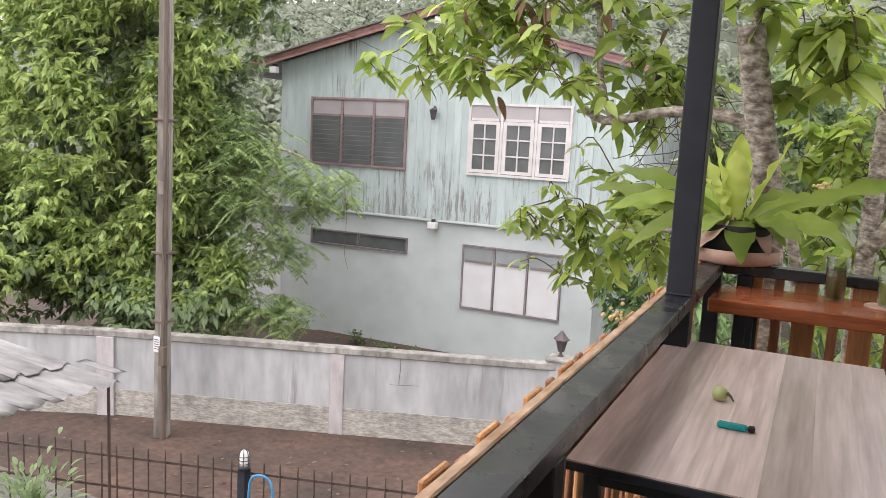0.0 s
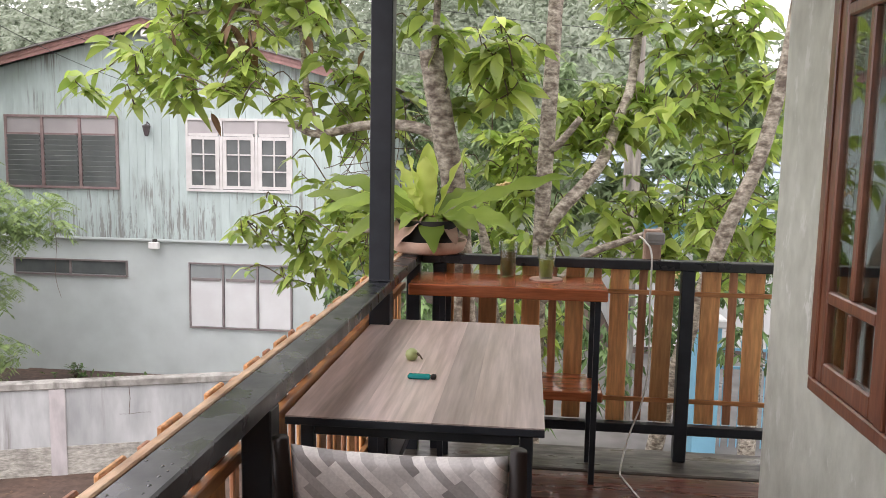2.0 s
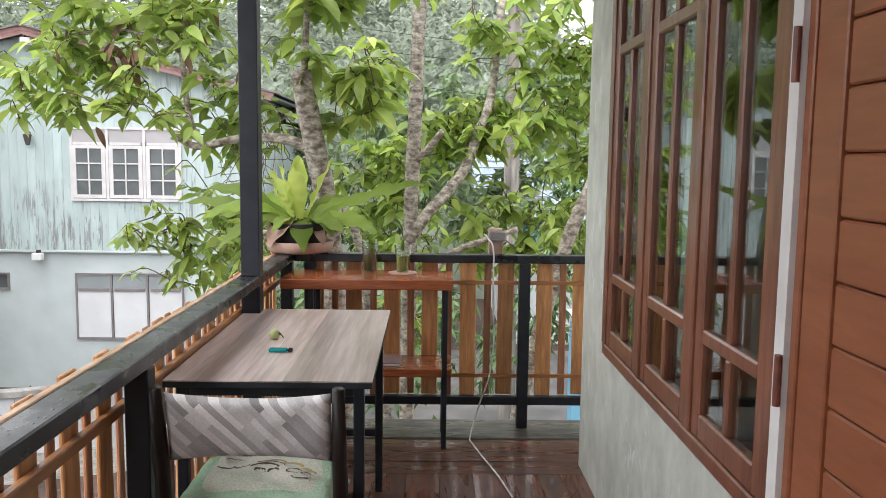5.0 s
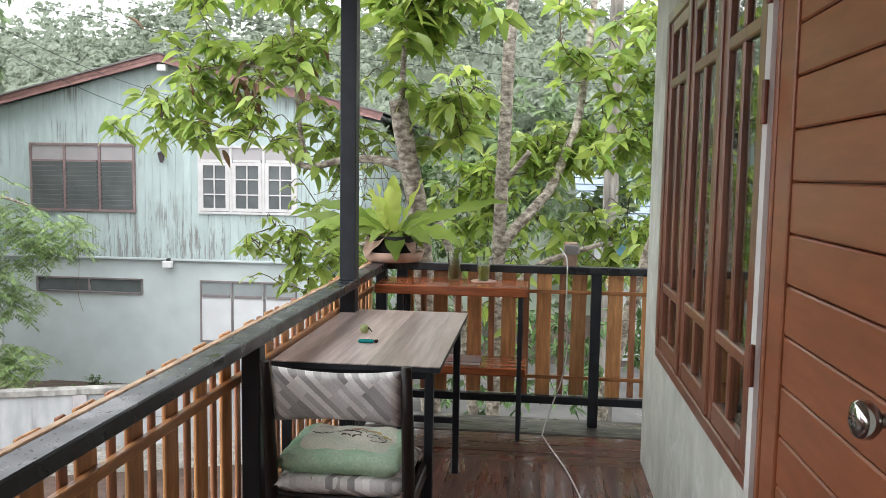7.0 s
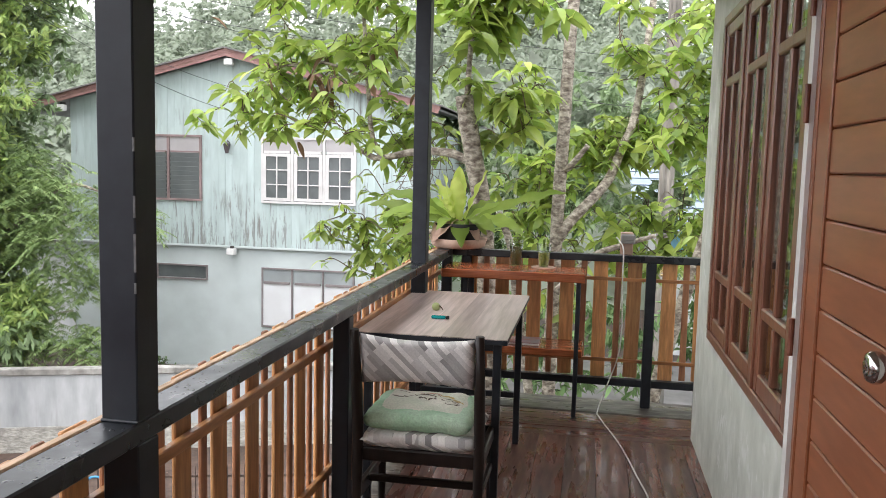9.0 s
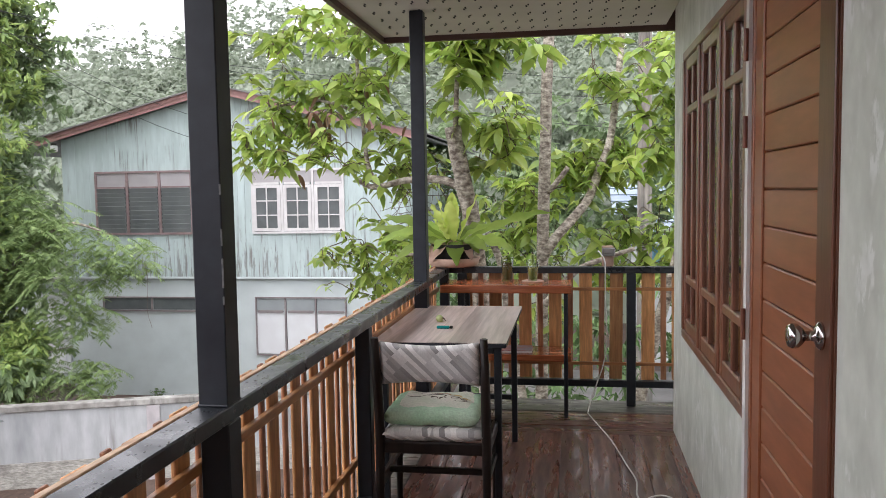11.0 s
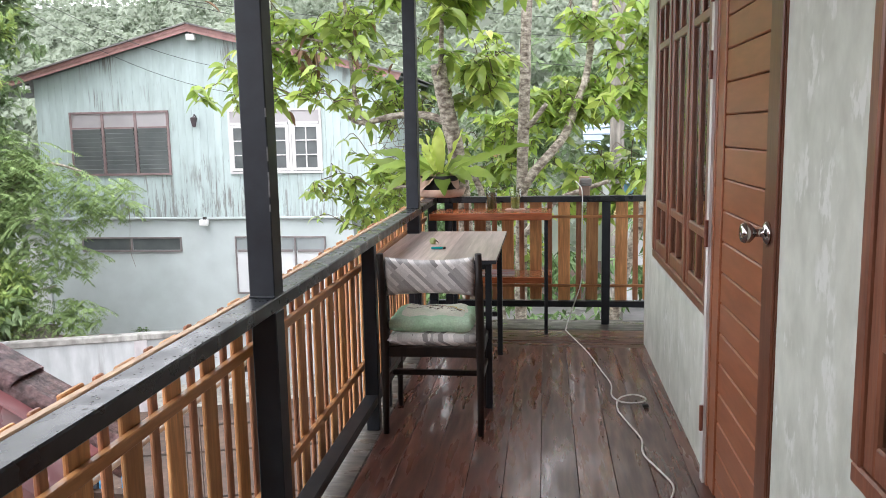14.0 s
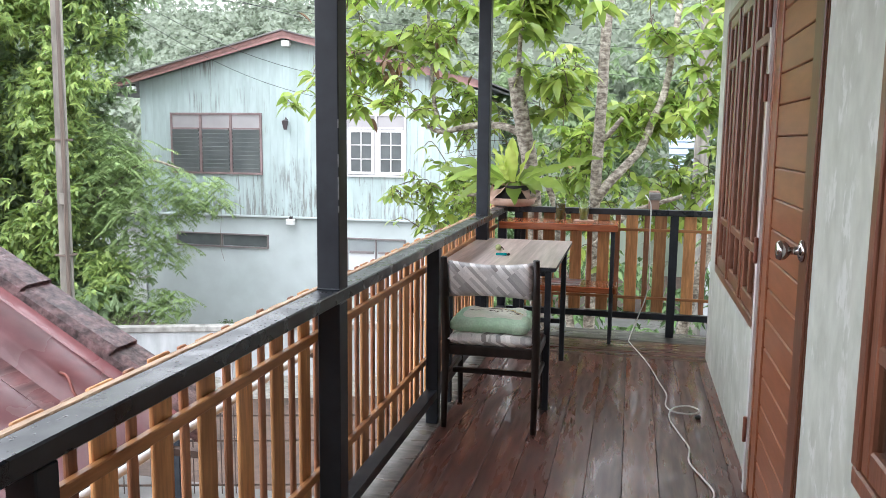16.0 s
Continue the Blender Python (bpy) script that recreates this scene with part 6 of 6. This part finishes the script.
def frond(az, elev, length, width, droop, wave, m=None, name="frond", h0=0.12, seed=0, tilt=0.0):
    n = 30
    d = Vector((math.cos(az), math.sin(az), 0))
    s = Vector((-d.y, d.x, 0))
    tw_ = radians(tilt) * (1 if s.y > 0 else -1)
    s = s * math.cos(tw_) + Vector((0, 0, 1)) * math.sin(tw_)
    bm = bmesh.new()
    rows = []
    for i in range(n + 1):
        t = i / n
        shape = 0.30 + 0.70 * math.sin(min(1.0, t / 0.62) * math.pi / 2) if t < 0.62 else math.cos((t - 0.62) / 0.38 * math.pi / 2) ** 0.75 + 0.02
        w = width * shape / 2 * (1 + 0.05 * math.sin(t * 21 + seed))
        r = length * (math.cos(elev) * t)
        z = h0 + length * (math.sin(elev) * t) - droop * length * t * t
        p = d * (0.025 + r) + Vector((0, 0, z)) + s * (0.02 * length * math.sin(t * 2.6 + seed * 1.7))
        wv = wave * math.sin(t * 24 + seed) * min(1, t * 2.5)
        wx = wave * math.sin(t * 28 + seed * 2.3 + 1) * min(1, t * 2.5)
        cup = w * 0.32
        nrm = (d * -math.sin(elev) + Vector((0, 0, 1)) * math.cos(elev))
        rows.append([bm.verts.new(p - s * w + nrm * (cup + wv)), bm.verts.new(p - s * w * 0.5 + nrm * (cup * 0.3 + wv * 0.3)), bm.verts.new(p), bm.verts.new(p + s * w * 0.5 + nrm * (cup * 0.3 + wx * 0.3)), bm.verts.new(p + s * w + nrm * (cup + wx))])
    for u, v in zip(rows, rows[1:]):
        for k in range(4):
            bm.faces.new((u[k], u[k + 1], v[k + 1], v[k]))
    return part(name, bm, m or FERN, fern, "", True)


FRONDS = [  # azimuth, rise, length, width, droop, tilt
    (100, 82, 0.37, 0.095, 0.03, 0), (196, 76, 0.36, 0.10, 0.05, 10), (262, 80, 0.31, 0.10, 0.04, 0), (345, 66, 0.37, 0.095, 0.02, 20), (158, 64, 0.34, 0.085, 0.10, 15), (215, 62, 0.26, 0.085, 0.2, 0),
    (2, 31, 0.72, 0.072, 0.22, 46), (-22, 20, 0.44, 0.12, 0.42, 26), (24, 40, 0.46, 0.07, 0.42, 30), (55, 42, 0.46, 0.08, 0.4, 20), (-40, 30, 0.34, 0.10, 0.6, 20),
    (174, 42, 0.62, 0.078, 0.38, 46), (182, 24, 0.60, 0.07, 0.24, 46), (190, 32, 0.56, 0.078, 0.50, 40), (208, 24, 0.44, 0.10, 0.66, 24), (140, 44, 0.46, 0.08, 0.42, 20), (168, 20, 0.46, 0.07, 0.30, 40),
    (283, 42, 0.25, 0.115, 1.15, 0), (238, 44, 0.25, 0.09, 0.8, 0), (95, 52, 0.42, 0.08, 0.4, 0), (320, 36, 0.28, 0.09, 0.75, 0)]
for i, (az, el, ln, w, dr, tl) in enumerate(FRONDS):
    frond(radians(az), radians(el), ln, w, dr, 0.010 if el > 61 else 0.008, FERN_YOUNG if el > 61 else FERN, h0=0.14, seed=i, tilt=tl)
for i, (az, w, ln) in enumerate(((232, 0.15, 0.19), (318, 0.10, 0.17), (208, 0.10, 0.17), (350, 0.06, 0.30))):
    frond(radians(az), radians(14), ln, w, 0.88 if i < 3 else 0.30, 0.006, DRY_LEAF, "dry_frond", 0.16, i)


def tumbler(x, y, z, h, r0, r1, liquid, level, label):
    t = empty("glass_tumbler", label, "glass", (x, y, z))
    g = part("glass", lathe([(r0, 0.0005), (r1, h), (r1 - 0.002, h), (r0 - 0.002, 0.004), (0.003, 0.004)], 20), TUMBLER, t, "clear glass", True)
    rl = r0 - 0.004 + (r1 - r0) * level / h
    part("water", lathe([(r0 - 0.0045, 0.0085), (rl, level)], 20), liquid, t)
    return t


t1 = tumbler(0.18, 3.10, 0.823, 0.155, 0.032, 0.042, TEA, 0.115, "tall glass with murky brown water on the plank shelf")
t2 = tumbler(0.345, 3.06, 0.829, 0.135, 0.029, 0.043, LIME_WATER, 0.085, "clear glass with yellow-green water and a lime slice")
part("lime_slice", bx(-0.006, 0.006, -0.03, 0.03, 0.11, 0.165, 0.005), FERN, t2)
tagged(link("coaster", lathe([(0.07, 0), (0.072, 0.003), (0.07, 0.006), (0.02, 0.006)], 24, m=Matrix.Translation((0.345, 3.06, 0.823))), TERRA, smooth=True), "round pale coaster under a glass", "coaster")

fr = empty("green_fruit", "small pale green fruit with a stalk on the table", "fruit", (-0.065, 1.895, 0.7505))
part("flesh", lathe([(0.004, 0.0), (0.014, 0.003), (0.0195, 0.015), (0.0165, 0.028), (0.007, 0.035)], 16), FRUIT, fr, smooth=True)
part("stalk", tube([(0.016, -0.004, 0.022), (0.026, -0.008, 0.016), (0.033, -0.010, 0.006)], [0.005, 0.003, 0.002], 6), TWIG, fr)
lg = empty("lighter", "teal plastic cigarette lighter lying on the table", "lighter", (-0.012, 1.705, 0.7505))
part("body", bx(-0.036, 0.026, -0.010, 0.010, 0.0, 0.013, 0.004), TEAL, lg)
part("cap", bx(0.0265, 0.041, -0.009, 0.009, 0.001, 0.013, 0.003), BLACK_POT, lg, "black lighter top")

mg = empty("magazine", "faded magazine lying on the lower plank shelf", "magazine", (0.24, 3.02, 0.385))
part("pages", bx(-0.12, 0.1, -0.08, 0.09, 0.0005, 0.012, 0.002), BOARD_WHITE, mg)
part("cover", bx(-0.122, 0.102, -0.082, 0.092, 0.0125, 0.016), BOOK, mg)

# outlet box on a stub post, with the white cable to the floor
ob_ = empty("outlet_box", "grey weathered outlet box on a brown stub behind the rail", "socket", (0.83, 3.29, 0.86))
part("stub", bx(-0.045, 0.03, 0.0, 0.06, 0, 0.17, 0.006), DRY_LEAF, ob_)
part("box", bx(-0.045, 0.04, -0.03, 0.0, 0.105, 0.16, 0.008), BOX_GREY, ob_)
part("lid", bx(-0.04, 0.035, -0.036, -0.0305, 0.125, 0.155, 0.002), BOX_GREY, ob_)
cab = spline([(0.76, 3.27, 1.0), (0.775, 3.20, 0.985), (0.80, 3.17, 0.93), (0.802, 3.166, 0.72), (0.81, 3.168, 0.45), (0.79, 3.166, 0.28), (0.74, 3.15, 0.13), (0.69, 3.02, 0.012), (0.70, 2.9, 0.007), (0.80, 2.45, 0.007), (0.86, 2.05, 0.007), (0.895, 1.80, 0.007), (0.885, 1.60, 0.007), (0.93, 1.50, 0.009),
              (1.02, 1.49, 0.014), (1.045, 1.55, 0.016), (0.99, 1.60, 0.016), (0.915, 1.53, 0.018), (0.895, 1.40, 0.009), (0.93, 1.20, 0.007), (0.965, 1.02, 0.007), (0.955, 0.85, 0.007), (1.0, 0.68, 0.007), (1.03, 0.55, 0.007), (1.0, 0.42, 0.007), (0.95, 0.34, 0.007), (0.97, 0.1, 0.007), (1.05, -0.2, 0.007), (1.08, -0.6, 0.007)], 7)
tagged(link("extension_cable", tube(cab, 0.0042, 7), CABLE, smooth=True), "white cable trailing loosely over the deck", "cable")
tagged(link("cable_plug", bx(1.02, 1.05, 1.44, 1.47, 0.0005, 0.016, 0.005), BLACK_POT), "small dark plug end lying by the cable loop", "plug")

# cushion panel with a worn, unreadable print
pn = pillow(-0.138, 0.203, 1.085, 1.37, 0.470, 0.538, seed=9, wob=0.014, edge=0.3)
bmesh.ops.delete(pn, geom=[v for v in pn.verts if v.co.z < 0.5085], context="VERTS")
panel_pts = [tuple(v.co) for v in pn.verts]
ob = part("printed_panel", pn, PRINT_CLOTH, cush, "beige worn printed panel", True)
on(cush, ob)
prn = random.Random(3)
PRINTS = [  # centre, radius, arc start and end in degrees, stroke, colour
    (-0.075, 1.27, 0.030, 190, 330, 0.0045, PRINT_DARK), (-0.035, 1.262, 0.022, 180, 350, 0.004, PRINT_DARK), (-0.08, 1.305, 0.012, 40, 170, 0.0028, PRINT_DARK), (-0.055, 1.308, 0.012, 40, 170, 0.0028, PRINT_DARK),
    (0.03, 1.235, 0.040, 20, 165, 0.007, PRINT_DARK), (0.02, 1.228, 0.014, 0, 200, 0.0045, PRINT_DARK), (0.055, 1.228, 0.014, 0, 200, 0.0045, PRINT_DARK), (0.03, 1.245, 0.055, 10, 120, 0.004, PRINT_DARK),
    (0.115, 1.215, 0.022, 30, 300, 0.003, PRINT_DARK), (0.15, 1.205, 0.016, 60, 320, 0.003, PRINT_DARK), (0.14, 1.19, 0.03, 200, 330, 0.003, PRINT_DARK),
    (0.05, 1.285, 0.030, 20, 170, 0.007, PRINT_PINK), (0.02, 1.29, 0.018, 30, 200, 0.006, PRINT_PINK), (0.10, 1.265, 0.028, 0, 150, 0.008, PRINT_YELLOW), (0.13, 1.24, 0.022, 320, 460, 0.008, PRINT_YELLOW), (0.155, 1.23, 0.014, 0, 180, 0.006, PRINT_YELLOW)]
for x0, y0, r0, a0, a1, sw, m_ in PRINTS:
    d = bmesh.new()
    rows = []
    for k in range(9):
        a = radians(a0 + (a1 - a0) * k / 8)
        w = sw * (0.35 + 0.65 * math.sin(math.pi * (k + 0.5) / 9)) * prn.uniform(0.8, 1.2)
        rows.append([d.verts.new((x0 + (r0 + e * w) * math.cos(a), y0 + (r0 + e * w) * 0.8 * math.sin(a), 0.545)) for e in (-1, 1)])
    for u, v in zip(rows, rows[1:]):
        d.faces.new((u[0], u[1], v[1], v[0]))
    for v in d.verts:  # settle the stroke on the cloth
        best = min(panel_pts, key=lambda q: (q[0] - v.co.x) ** 2 + (q[1] - v.co.y) ** 2)
        v.co.z = best[2] + 0.0012
    on(cush, part("print_mark", d, m_, cush))

# rain drops standing on the top rails
drop_rng = random.Random(77)
beads = bmesh.new()
for _ in range(300):
    y0 = drop_rng.uniform(-3.2, 0.7)
    x0 = drop_rng.uniform(RAIL_OUT + 0.006, RAIL_IN - 0.006)
    if any(abs(y0 - p) < 0.06 for p in POSTS) or y0 > 2.95:
        continue
    r = drop_rng.uniform(0.0015, 0.004)
    ring = [beads.verts.new((x0 + r * math.cos(a) * drop_rng.uniform(0.8, 1.2), y0 + 1.4 * r * math.sin(a) * drop_rng.uniform(0.8, 1.2), RAIL_TOP + 0.0001)) for a in (0, 1.05, 2.09, 3.14, 4.19, 5.24)]
    mid = [beads.verts.new(((v.co.x - x0) * 0.6 + x0, (v.co.y - y0) * 0.6 + y0, RAIL_TOP + r * 0.28)) for v in ring]
    beads.faces.new(mid)
    for k in range(6):
        beads.faces.new((ring[k], ring[(k + 1) % 6], mid[(k + 1) % 6], mid[k]))
DROP = mat("rain_water_bead", (0.03, 0.033, 0.037), (0.04, 0.043, 0.047), rough=0.04, bump=0.0, spec=0.9)
tagged(link("rain_drops", beads, DROP, smooth=True), "rain drops standing on the black top rail", "water drops", kind="stuff")

# ---- deck boards ----
def board_mesh(w, l, name):
    me = bpy.data.meshes.new(name)
    bm = bx(-w / 2, w / 2, -l / 2, l / 2, -0.03, 0.0, 0.0016)
    bm.to_mesh(me)
    bm.free()
    me.materials.append(DECK)
    return me


BW = 0.146
END = 2.56
long_a, long_b = board_mesh(BW - 0.0015, 3.4, "board"), board_mesh(BW - 0.0015, 3.52, "board")
x = -0.129
k = 0
while x < WALL_X + 0.05:
    share("board", long_a, floor, pose(x, END - 1.702, rng.uniform(-0.0015, 0.0), 0, rng.uniform(-0.25, 0.25), 0))
    share("board", long_b, floor, pose(x, END - 3.406 - 1.762, rng.uniform(-0.0015, 0.0), 0, rng.uniform(-0.25, 0.25), 0))
    x += BW
    k += 1
cross = board_mesh(BW - 0.0015, 3.7, "board")
y = END + 0.076
for k in range(3):
    share("board", cross, floor, pose(1.65, y, rng.uniform(-0.0015, 0.0), rng.uniform(-0.2, 0.2), 0, 90))
    y += BW
